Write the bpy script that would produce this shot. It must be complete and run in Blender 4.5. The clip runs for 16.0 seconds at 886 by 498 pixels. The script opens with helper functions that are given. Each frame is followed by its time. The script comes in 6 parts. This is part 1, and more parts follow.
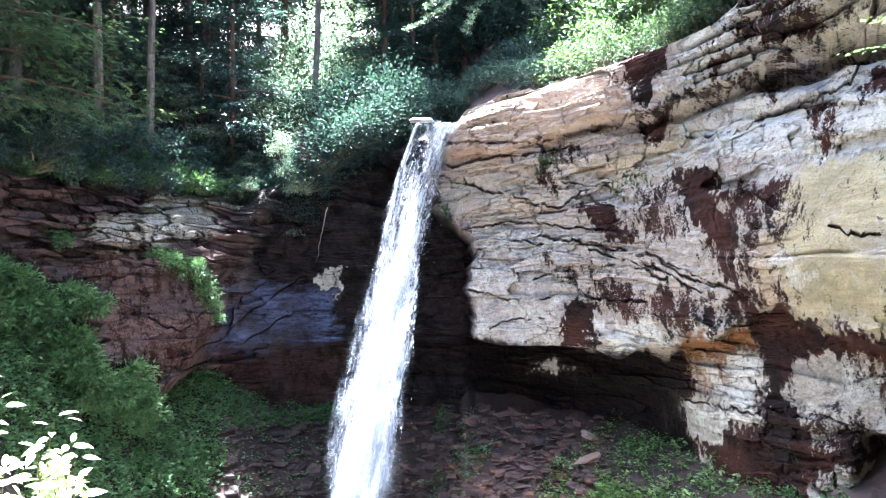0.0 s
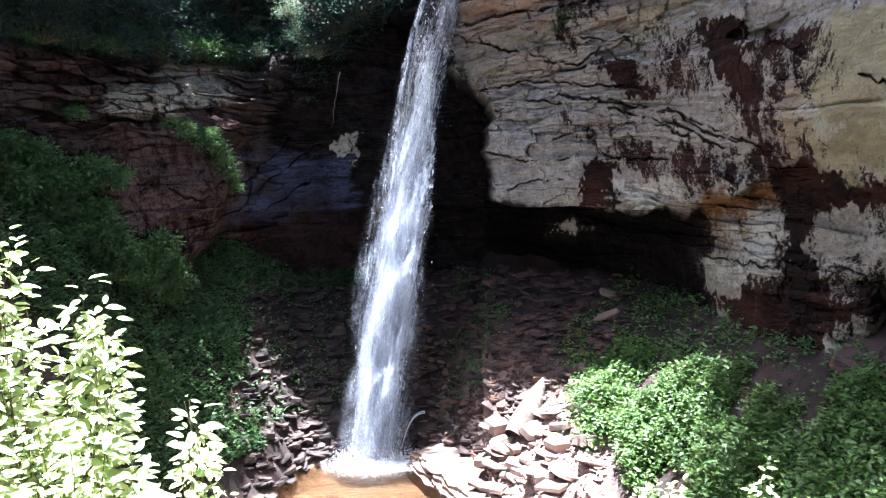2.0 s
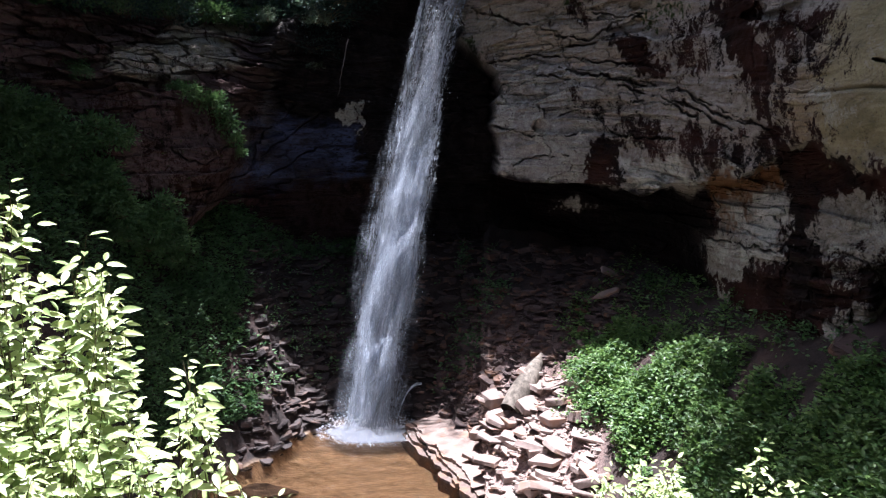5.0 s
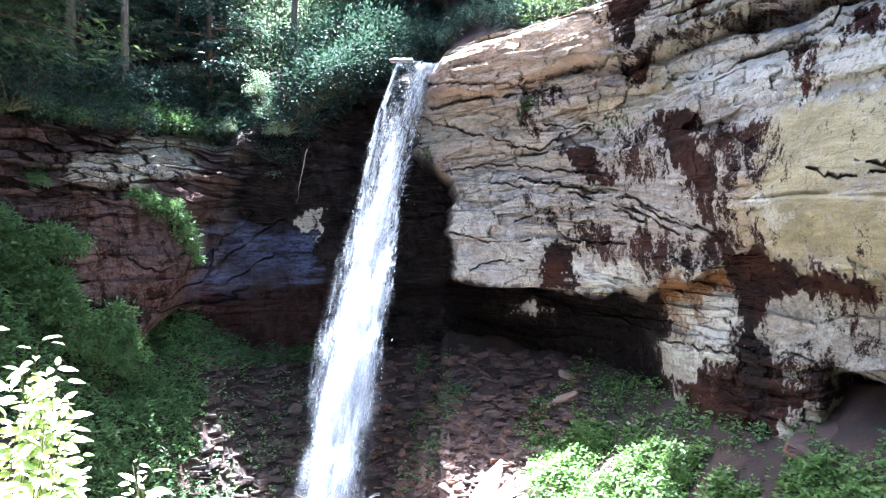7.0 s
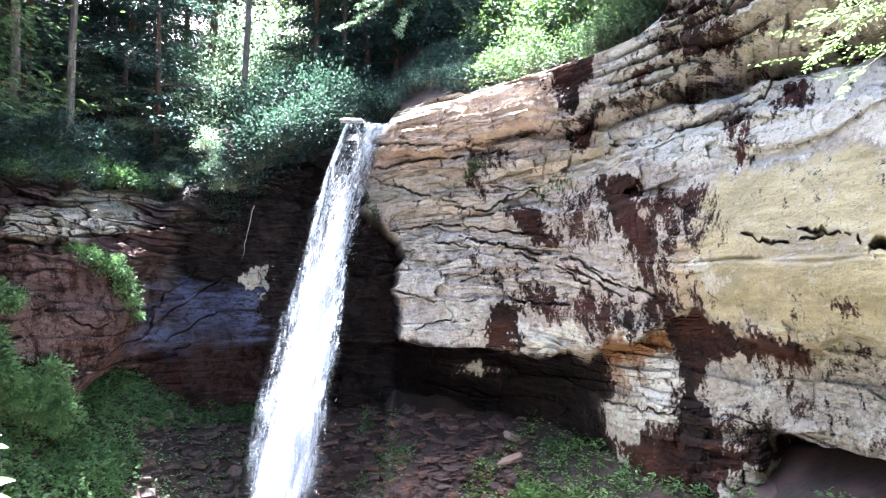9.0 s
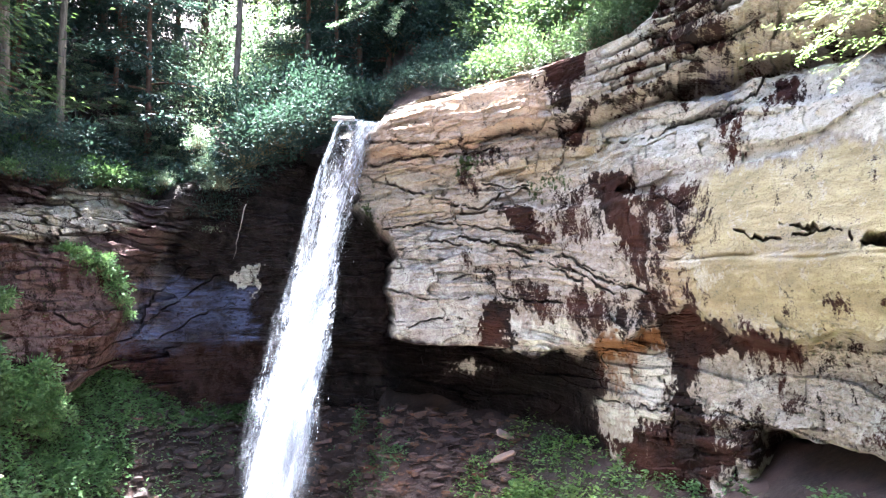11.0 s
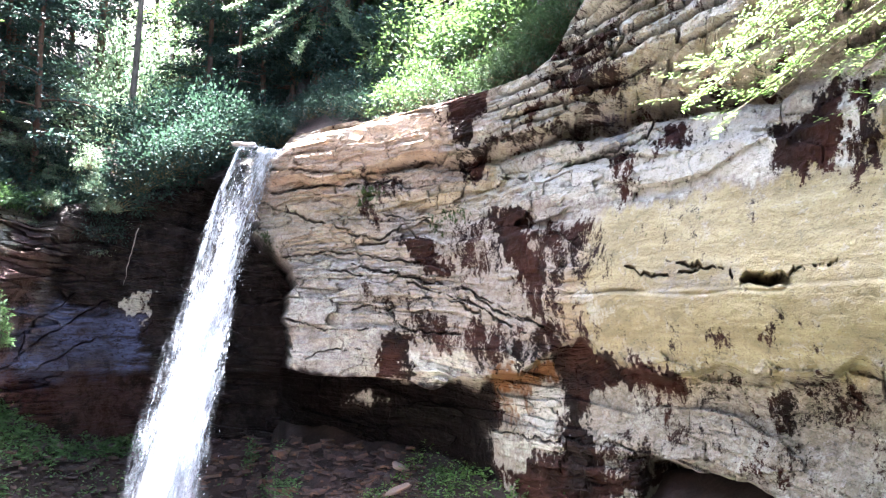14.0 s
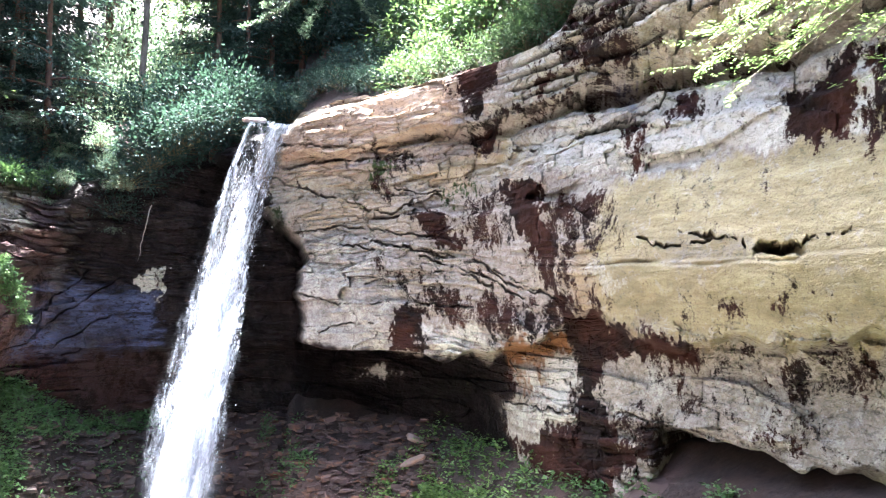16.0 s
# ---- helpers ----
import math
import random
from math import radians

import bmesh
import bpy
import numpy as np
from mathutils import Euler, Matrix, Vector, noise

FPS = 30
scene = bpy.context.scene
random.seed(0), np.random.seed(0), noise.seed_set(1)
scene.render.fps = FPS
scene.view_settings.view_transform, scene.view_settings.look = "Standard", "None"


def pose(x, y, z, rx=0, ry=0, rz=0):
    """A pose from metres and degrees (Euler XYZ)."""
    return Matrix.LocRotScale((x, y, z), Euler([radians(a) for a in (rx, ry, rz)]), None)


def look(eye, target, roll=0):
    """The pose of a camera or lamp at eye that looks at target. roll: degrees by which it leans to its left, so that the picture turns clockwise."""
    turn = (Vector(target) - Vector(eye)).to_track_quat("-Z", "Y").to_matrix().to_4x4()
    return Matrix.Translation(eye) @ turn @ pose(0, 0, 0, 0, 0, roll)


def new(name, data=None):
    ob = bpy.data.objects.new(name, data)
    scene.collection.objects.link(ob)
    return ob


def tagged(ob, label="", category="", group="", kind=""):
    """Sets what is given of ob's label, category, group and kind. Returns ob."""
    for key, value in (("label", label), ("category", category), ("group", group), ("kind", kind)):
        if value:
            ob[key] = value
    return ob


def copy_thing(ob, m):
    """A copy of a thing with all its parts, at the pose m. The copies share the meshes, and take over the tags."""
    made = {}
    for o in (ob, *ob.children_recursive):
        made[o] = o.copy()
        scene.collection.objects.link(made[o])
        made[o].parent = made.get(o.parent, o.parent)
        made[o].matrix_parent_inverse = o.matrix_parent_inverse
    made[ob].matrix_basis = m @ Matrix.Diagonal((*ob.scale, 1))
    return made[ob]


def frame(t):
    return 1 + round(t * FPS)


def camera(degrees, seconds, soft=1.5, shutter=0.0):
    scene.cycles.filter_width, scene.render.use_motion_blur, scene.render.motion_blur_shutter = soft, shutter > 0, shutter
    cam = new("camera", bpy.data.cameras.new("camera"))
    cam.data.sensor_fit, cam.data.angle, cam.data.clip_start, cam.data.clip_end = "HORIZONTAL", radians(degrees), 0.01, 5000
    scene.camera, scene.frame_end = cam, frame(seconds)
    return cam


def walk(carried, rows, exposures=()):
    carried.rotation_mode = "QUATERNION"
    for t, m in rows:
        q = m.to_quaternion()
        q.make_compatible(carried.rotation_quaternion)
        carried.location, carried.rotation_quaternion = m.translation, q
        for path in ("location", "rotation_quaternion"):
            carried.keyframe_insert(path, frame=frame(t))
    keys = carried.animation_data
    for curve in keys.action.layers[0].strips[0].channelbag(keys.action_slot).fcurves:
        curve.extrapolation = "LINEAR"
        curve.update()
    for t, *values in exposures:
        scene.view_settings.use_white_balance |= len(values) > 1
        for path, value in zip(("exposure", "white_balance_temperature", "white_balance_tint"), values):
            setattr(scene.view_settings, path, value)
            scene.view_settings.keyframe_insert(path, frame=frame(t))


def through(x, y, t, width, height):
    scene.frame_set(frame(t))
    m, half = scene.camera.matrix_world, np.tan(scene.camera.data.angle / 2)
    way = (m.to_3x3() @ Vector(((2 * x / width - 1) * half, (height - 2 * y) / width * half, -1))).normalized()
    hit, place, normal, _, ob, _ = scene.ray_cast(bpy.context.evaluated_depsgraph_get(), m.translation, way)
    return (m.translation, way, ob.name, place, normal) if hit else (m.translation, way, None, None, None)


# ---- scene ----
cam = camera(57.0, 16.0, 1.2)
EYE = Vector((0, 0, 12.1))
# seconds, drift of the eye in metres, tilt, lean and turn in degrees
PATH = [
    (0, 0, 0, 0, 93, -0, -0),
    (0.5, 0.003, 0.011, 0.003, 92.38, 0.5, -0.06),
    (1, 0.018, -0.008, -0.02, 90.91, 1.31, -0.34),
    (1.5, 0, 0.005, -0.044, 87.46, 1.54, 0.86),
    (2, -0.049, 0.101, -0.083, 83.61, 1.52, 1.13),
    (2.5, -0.045, 0.096, -0.111, 79.18, 0.81, 1.23),
    (3, -0.033, 0.073, -0.129, 75.75, 0.28, 3),
    (3.5, -0.057, 0.127, -0.158, 75.55, -0.38, 2.72),
    (4, -0.054, 0.124, -0.152, 76.24, -0.44, 3.25),
    (4.5, -0.065, 0.141, -0.15, 77.94, -0.61, 3.04),
    (5, -0.069, 0.15, -0.121, 81.74, -0.49, 1.51),
    (7.5, 0.022, -0.057, -0.142, 90.19, -0.54, -2.58),
    (8, 0.077, -0.04, -0.14, 91.31, -0.85, -4.34),
    (8.5, 0.137, -0.016, -0.05, 92.09, -0.79, -5.18),
    (9, 0.044, -0.093, -0.1, 93.31, -0.85, -5.04),
    (11.5, 0.045, -0.041, -0.149, 93.24, -0.69, -5.65),
    (12, 0.022, -0.068, -0.146, 93.17, -0.65, -5.79),
    (12.5, -0.041, -0.161, -0.149, 95.61, -0.35, -8.21),
    (13, -0.009, -0.154, -0.138, 95.92, -0.47, -10.88),
    (13.5, -0.001, -0.158, -0.158, 95.13, -0.84, -11.76),
    (14, 0.03, -0.129, -0.174, 95.62, -1.5, -12.65),
    (14.5, 0.004, -0.173, -0.193, 95.63, -1.58, -12.37),
    (15, 0.03, -0.129, -0.165, 93.7, -1.83, -12.02),
    (15.5, 0.035, -0.106, -0.162, 93.78, -1.93, -12.24),
    (16, 0.019, -0.157, -0.194, 93.77, -0.92, -11.78),
]
EXPOSURE = [(0, 5.35, 5300, 15), (1.0, 5.35, 5300, 15), (1.5, 5.0, 5350, 15), (2.0, 3.7, 5500, 17), (2.5, 2.5, 5650, 20), (3.0, 1.4, 5750, 22), (4.0, 1.4, 5750, 22),
            (4.5, 1.6, 5700, 21), (5.0, 2.3, 5600, 19), (5.5, 3.2, 5500, 17), (7.5, 5.2, 5300, 14), (9.0, 5.35, 5500, 15), (12.5, 5.4, 5750, 17), (16, 5.3, 5750, 17)]
walk(cam, [(t, pose(EYE.x + x, EYE.y + y, EYE.z + z, rx, ry, rz)) for t, x, y, z, rx, ry, rz in PATH], EXPOSURE)

# ---- daylight ----
SUN_HEIGHT, SUN_SIDE = 80, -11          # degrees above the horizon, and to the right of straight ahead
world = bpy.data.worlds.new("sky")
scene.world = world
world.use_nodes = True
sky = world.node_tree.nodes.new("ShaderNodeTexSky")
sky.sky_type, sky.sun_disc, sky.dust_density, sky.ozone_density = "NISHITA", False, 5.0, 0.4
sky.sun_elevation, sky.sun_rotation = radians(SUN_HEIGHT), radians(SUN_SIDE)
background = world.node_tree.nodes["Background"]
background.inputs["Strength"].default_value = 0.05
world.node_tree.links.new(sky.outputs[0], background.inputs["Color"])
sun = new("sun", bpy.data.lights.new("sun", "SUN"))
sun.data.energy, sun.data.angle, sun.data.color = 5.0, radians(0.5), (1, 0.95, 0.86)
sun.matrix_world = look((0, 0, 60), Vector((0, 0, 60)) - Vector((math.sin(radians(SUN_SIDE)) * math.cos(radians(SUN_HEIGHT)),
                        math.cos(radians(SUN_SIDE)) * math.cos(radians(SUN_HEIGHT)), math.sin(radians(SUN_HEIGHT)))) * 10)

# ---- tools ----
rng = np.random.default_rng(7)


def lattice(ix, iy, seed):
    h = (ix.astype(np.int64) * 374761393 + iy.astype(np.int64) * 668265263 + seed * 974711) & 0x7FFFFFFF
    h = ((h ^ (h >> 13)) * 1274126177) & 0x7FFFFFFF
    return ((h ^ (h >> 16)) & 0xFFFF) / 65535.0


def smooth_noise(x, y, seed=0):
    """Value noise in -1 to 1."""
    ix, iy = np.floor(x), np.floor(y)
    fx, fy = x - ix, y - iy
    fx, fy = fx * fx * (3 - 2 * fx), fy * fy * (3 - 2 * fy)
    a, b = lattice(ix, iy, seed), lattice(ix + 1, iy, seed)
    c, d = lattice(ix, iy + 1, seed), lattice(ix + 1, iy + 1, seed)
    return ((a + (b - a) * fx) * (1 - fy) + (c + (d - c) * fx) * fy) * 2 - 1


def fbm(x, y, seed=0, octaves=4):
    total, gain = 0, 1.0
    for i in range(octaves):
        total = total + gain * smooth_noise(x * 2 ** i, y * 2 ** i, seed + 31 * i)
        gain *= 0.5
    return total


def ramp(v, a, b):
    """0 below a, 1 above b, smooth between (a may be above b)."""
    t = np.clip((v - a) / (b - a), 0, 1)
    return t * t * (3 - 2 * t)


def curve(v, pairs):
    """Straight-line table: pairs of (place, value)."""
    p = np.array(pairs, float)
    return np.interp(v, p[:, 0], p[:, 1])


def raw_mesh(name, verts, faces, mats=(), smooth=False, facemat=None):
    """A mesh from numpy arrays: verts n x 3, faces m x k."""
    me = bpy.data.meshes.new(name)
    verts, faces = np.asarray(verts, np.float32), np.asarray(faces, np.int32)
    k = faces.shape[1]
    me.vertices.add(len(verts))
    me.vertices.foreach_set("co", verts.ravel())
    me.loops.add(faces.size)
    me.loops.foreach_set("vertex_index", faces.ravel())
    me.polygons.add(len(faces))
    me.polygons.foreach_set("loop_start", np.arange(len(faces), dtype=np.int32) * k)
    me.polygons.foreach_set("use_smooth", np.full(len(faces), smooth))
    for m in mats:
        me.materials.append(m)
    if facemat is not None:
        me.polygons.foreach_set("material_index", np.asarray(facemat, np.int32))
    me.update(calc_edges=True)
    return me


def sheet_faces(rows, cols):
    i = np.arange(rows * cols).reshape(rows, cols)
    return np.stack([i[:-1, :-1], i[:-1, 1:], i[1:, 1:], i[1:, :-1]], -1).reshape(-1, 4)


def part(name, me, parent, label=""):
    ob = new(name, me)
    ob.parent = parent
    return tagged(ob, label)


def empty(name, place):
    ob = new(name)
    ob.location = place
    return ob


def store(me, name, values):
    me.attributes.new(name, "FLOAT", "POINT").data.foreach_set("value", np.asarray(values, np.float32).ravel())


def polar(side, far, z):
    """A place from its bearing (degrees right of ahead), its distance on plan from the eye, and its height."""
    a = np.radians(side)
    return np.stack([np.sin(a) * far, np.cos(a) * far, z + 0 * far], -1)


# ---- materials ----
class Nodes:
    """Short calls for building a material's node tree."""

    def __init__(self, name):
        self.mat = bpy.data.materials.new(name)
        self.mat.use_nodes = True
        self.tree = self.mat.node_tree
        self.tree.nodes.clear()
        self.out = self.tree.nodes.new("ShaderNodeOutputMaterial")
        self.place = self.tree.nodes.new("ShaderNodeTexCoord").outputs["Object"]

    def add(self, kind, **sockets):
        n = self.tree.nodes.new(kind)
        for key, value in sockets.items():
            self.put(n.inputs[key.replace("_", " ")], value)
        return n

    def put(self, socket, value):
        if isinstance(value, bpy.types.NodeSocket):
            self.tree.links.new(value, socket)
        else:
            socket.default_value = value

    def attr(self, name):
        n = self.tree.nodes.new("ShaderNodeAttribute")
        n.attribute_name = name
        return n.outputs["Fac"]

    def math(self, op, a, b=0.0):
        n = self.tree.nodes.new("ShaderNodeMath")
        n.operation = op
        self.put(n.inputs[0], a)
        self.put(n.inputs[1], b)
        return n.outputs[0]

    def mix(self, fac, a, b, blend="MIX"):
        n = self.tree.nodes.new("ShaderNodeMix")
        n.data_type, n.blend_type = "RGBA", blend
        self.put(n.inputs[0], fac)
        self.put(n.inputs[6], a)
        self.put(n.inputs[7], b)
        return n.outputs[2]

    def noise(self, scale, detail=4.0, rough=0.6, stretch=None, vector=None, warp=0.0):
        v = vector or self.place
        if stretch:
            m = self.add("ShaderNodeMapping", Vector=v)
            m.inputs["Scale"].default_value = stretch
            v = m.outputs[0]
        n = self.add("ShaderNodeTexNoise", Vector=v, Scale=scale, Detail=detail, Roughness=rough, Distortion=warp)
        return n.outputs["Fac"]

    def steps(self, fac, a, b):
        n = self.add("ShaderNodeMapRange", Value=fac)
        n.inputs["From Min"].default_value, n.inputs["From Max"].default_value = a, b
        n.interpolation_type = "SMOOTHSTEP"
        return n.outputs[0]

    def bump(self, height, strength, distance, normal=None):
        n = self.add("ShaderNodeBump", Height=height, Strength=strength, Distance=distance)
        if normal:
            self.put(n.inputs["Normal"], normal)
        return n.outputs[0]

    def surface(self, color, rough, normal=None, **more):
        n = self.add("ShaderNodeBsdfPrincipled", Base_Color=color, Roughness=rough, **more)
        if normal:
            self.put(n.inputs["Normal"], normal)
        return n.outputs[0]

    def done(self, shader):
        self.tree.links.new(shader, self.out.inputs["Surface"])
        return self.mat


def rgb(r, g, b):
    return (r, g, b, 1)


def cliff_material():
    n = Nodes("sandstone_cliff")
    broad = n.noise(0.5, 5, 0.6)
    fine = n.noise(5.0, 6, 0.65)
    grit = n.noise(40.0, 3, 0.6)
    beds = n.noise(1.0, 7, 0.65, (0.5, 0.5, 2.4), warp=0.6)
    slant = n.add("ShaderNodeMapping", Vector=n.place)
    slant.vector_type = "TEXTURE"
    slant.inputs["Rotation"].default_value = (0, radians(-28), 0)
    slant.inputs["Scale"].default_value = (0.3, 0.3, 2.2)
    drips = n.noise(1.0, 6, 0.65, vector=slant.outputs[0])
    blotch = n.noise(2.4, 7, 0.75, (1, 1, 1.3), warp=0.5)
    pepper = n.noise(17, 4, 0.7, (1, 1, 1.6))
    speck = n.math("ADD", n.math("MULTIPLY", n.noise(1.3, 8, 0.7, (1, 1, 0.7), warp=0.6), 0.55), n.math("MULTIPLY", n.noise(13, 6, 0.8, (1, 1, 1.15), warp=0.3), 0.45))
    grey = n.mix(n.steps(fine, 0.3, 0.7), rgb(0.205, 0.193, 0.172), rgb(0.365, 0.350, 0.318))
    tan = n.mix(n.steps(beds, 0.3, 0.7), rgb(0.225, 0.195, 0.108), rgb(0.350, 0.315, 0.185))
    shade = n.noise(0.28, 4, 0.55, (1, 1, 1.8))
    grey = n.mix(n.steps(shade, 0.38, 0.62), n.mix(0.28, grey, rgb(0.0672, 0.0588, 0.0532)), grey)
    tan = n.mix(n.math("MULTIPLY", n.steps(n.noise(0.9, 6, 0.65, (0.6, 0.6, 1.5), warp=0.8), 0.45, 0.68), 0.6), tan, rgb(0.185, 0.165, 0.095))
    tan = n.mix(n.attr("pink"), tan, n.mix(n.steps(beds, 0.3, 0.7), rgb(0.30, 0.215, 0.150), rgb(0.50, 0.405, 0.305)))
    color = n.mix(n.math("ADD", n.attr("tan"), n.math("MULTIPLY", n.math("SUBTRACT", broad, 0.5), 0.5)), grey, tan)
    seams = n.noise(1.0, 5, 0.7, (0.55, 0.55, 5.5), warp=0.5)
    seams = n.math("MULTIPLY", n.steps(seams, 0.40, 0.33), n.math("MULTIPLY", n.steps(n.noise(0.7, 3, 0.5), 0.44, 0.56), n.math("SUBTRACT", 1.0, n.attr("calm"))))
    crack = n.math("MAXIMUM", n.math("MULTIPLY", n.attr("joint"), n.steps(fine, 0.25, 0.55)), n.math("MULTIPLY", seams, 0.6))
    color = n.mix(n.steps(n.math("ADD", n.attr("pale"), n.math("MULTIPLY", n.math("SUBTRACT", speck, 0.5), 2.6)), 0.38, 0.75),
                  color, n.mix(fine, rgb(0.34, 0.342, 0.292), rgb(0.52, 0.522, 0.452)))
    patchy = n.math("MULTIPLY", n.math("SUBTRACT", 1.0, n.math("MULTIPLY", n.attr("calm"), 0.8)), 0.6)
    scabs = n.noise(4.5, 8, 0.8, (0.7, 0.7, 1.7), warp=0.8)
    color = n.mix(n.math("MULTIPLY", n.steps(scabs, 0.55, 0.60), patchy), color, n.mix(fine, rgb(0.056, 0.0476, 0.0392), rgb(0.134, 0.118, 0.098)))
    color = n.mix(n.math("MULTIPLY", n.steps(scabs, 0.43, 0.39), patchy), color, n.mix(fine, rgb(0.347, 0.342, 0.325), rgb(0.448, 0.442, 0.426)))
    color = n.mix(n.math("MULTIPLY", n.steps(blotch, 0.56, 0.66), 0.45), color, rgb(0.112, 0.104, 0.084))
    color = n.mix(n.math("MULTIPLY", n.steps(blotch, 0.44, 0.36), 0.35), color, rgb(0.392, 0.386, 0.37))
    color = n.mix(n.math("MULTIPLY", n.steps(pepper, 0.56, 0.64), 0.5), color, rgb(0.0616, 0.056, 0.0476))
    color = n.mix(n.attr("red"), color, n.mix(beds, rgb(0.021, 0.011, 0.013), rgb(0.100, 0.047, 0.045)))
    rust = n.steps(n.math("ADD", n.attr("rust"), n.math("MULTIPLY", n.math("SUBTRACT", speck, 0.5), 1.5)), 0.25, 0.9)
    color = n.mix(rust, color, n.mix(fine, rgb(0.056, 0.0196, 0.00672), rgb(0.213, 0.115, 0.0476)))
    # rock stains, together with shade painted into recesses
    stain_shade = n.math("ADD", n.attr("stain_shade"), n.math("MULTIPLY", n.math("SUBTRACT", speck, 0.5), 5.0))
    stain_shade = n.math("ADD", stain_shade, n.math("MULTIPLY", n.math("SUBTRACT", drips, 0.5), 1.5))
    stain_shade = n.steps(stain_shade, 0.34, 0.64)
    color = n.mix(stain_shade, color, n.mix(n.steps(broad, 0.35, 0.65), rgb(0.009, 0.00675, 0.006), rgb(0.0375, 0.015, 0.0105)))
    moss = n.steps(n.math("ADD", n.attr("moss"), n.math("MULTIPLY", n.math("SUBTRACT", fine, 0.5), 1.8)), 0.45, 0.7)
    color = n.mix(moss, color, n.mix(fine, rgb(0.015, 0.0338, 0.0112), rgb(0.0504, 0.0728, 0.0196)))
    # wet alcove wall; also the undercut foot's shade, put into the colour
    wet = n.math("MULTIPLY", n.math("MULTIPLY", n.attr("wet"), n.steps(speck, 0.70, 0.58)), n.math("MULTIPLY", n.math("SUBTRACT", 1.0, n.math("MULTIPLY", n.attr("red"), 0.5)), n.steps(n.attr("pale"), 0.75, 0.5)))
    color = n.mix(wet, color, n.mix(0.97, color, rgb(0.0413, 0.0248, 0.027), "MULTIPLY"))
    # blue-grey rock tones, and the alcove's sky sheen painted in as colour
    color = n.mix(n.math("MULTIPLY", n.attr("slate_sheen"), n.math("MULTIPLY", n.steps(beds, 0.34, 0.55), n.steps(scabs, 0.62, 0.50))), color, n.mix(fine, rgb(0.026, 0.036, 0.085), rgb(0.125, 0.150, 0.250)))
    rough = n.math("SUBTRACT", 0.9, n.math("MULTIPLY", wet, 0.3))
    relief = n.math("ADD", n.math("MULTIPLY", beds, 0.7), n.math("ADD", n.math("MULTIPLY", fine, 0.35), n.math("MULTIPLY", grit, 0.06)))
    color = n.mix(n.math("MULTIPLY", crack, 0.8), color, rgb(0.0263, 0.0203, 0.0173))
    relief = n.math("SUBTRACT", relief, n.math("MULTIPLY", crack, 0.35))
    normal = n.bump(relief, 0.9, 0.2)
    gloss = n.math("ADD", 0.10, n.math("MULTIPLY", wet, 0.04))
    return n.done(n.surface(color, rough, normal, Specular_IOR_Level=gloss))


def stone_material(name, dark, light, rust=0.0):
    n = Nodes(name)
    turn = n.add("ShaderNodeObjectInfo").outputs["Random"]
    island = n.add("ShaderNodeNewGeometry").outputs["Random Per Island"]
    mixed = n.math("FRACT", n.math("ADD", turn, island))
    fine, broad = n.noise(9, 6, 0.65), n.noise(1.6, 4, 0.6)
    color = n.mix(n.math("ADD", n.math("MULTIPLY", mixed, 0.6), n.math("MULTIPLY", n.math("SUBTRACT", fine, 0.3), 0.8)), dark, light)
    if rust:
        color = n.mix(n.math("MULTIPLY", n.steps(broad, 0.5, 0.65), rust), color, rgb(0.30, 0.13, 0.045))
    return n.done(n.surface(color, 0.85, n.bump(n.math("ADD", fine, n.noise(40, 3)), 0.5, 0.03)))


def soil_material():
    n = Nodes("leaf_litter_soil")
    fine, broad = n.noise(7, 7, 0.7), n.noise(0.7, 4, 0.6)
    color = n.mix(n.steps(fine, 0.3, 0.75), rgb(0.0084, 0.0054, 0.0048), rgb(0.033, 0.0204, 0.0168))
    color = n.mix(n.steps(broad, 0.45, 0.65), color, n.mix(fine, rgb(0.0204, 0.0108, 0.009), rgb(0.057, 0.0312, 0.0246)))
    cells = n.add("ShaderNodeTexVoronoi", Vector=n.place, Scale=5.5)
    chips = n.mix(n.math("FRACT", n.math("MULTIPLY", cells.outputs["Distance"], 7.3)), rgb(0.12, 0.051, 0.0432), rgb(0.36, 0.28, 0.245))
    color = n.mix(n.math("MULTIPLY", n.attr("scree"), n.steps(fine, 0.35, 0.5)), color, chips)
    bed = n.attr("bed")
    # ripple light on the pool is put into the bed's streaked colour
    color = n.mix(bed, color, n.mix(n.steps(n.noise(2.2, 6, 0.7, (0.7, 2.6, 1), warp=1.5), 0.32, 0.68), rgb(0.24, 0.16, 0.10), rgb(0.50, 0.37, 0.26)))
    return n.done(n.surface(color, 0.9, n.bump(fine, 0.8, 0.08)))


def leaf_material(name, dark, light, gloss=0.45, through=0.35, warm=0.2):
    n = Nodes(name)
    island = n.add("ShaderNodeNewGeometry").outputs["Random Per Island"]
    turn = n.add("ShaderNodeObjectInfo").outputs["Random"]
    color = n.mix(n.math("FRACT", n.math("ADD", island, turn)), dark, light)
    color = n.mix(n.math("MULTIPLY", n.noise(0.6, 3), 0.5), color, dark)
    front = n.surface(color, gloss)
    back = n.add("ShaderNodeBsdfTranslucent", Color=n.mix(warm, color, rgb(0.22, 0.32, 0.06)))
    mixed = n.add("ShaderNodeMixShader", Fac=through)
    n.put(mixed.inputs[1], front)
    n.put(mixed.inputs[2], back.outputs[0])
    return n.done(mixed.outputs[0])


def bark_material(name, dark, light):
    n = Nodes(name)
    ridges = n.noise(6, 6, 0.7, (1, 1, 0.18))
    return n.done(n.surface(n.mix(n.steps(ridges, 0.3, 0.7), dark, light), 0.9, n.bump(ridges, 0.8, 0.03)))


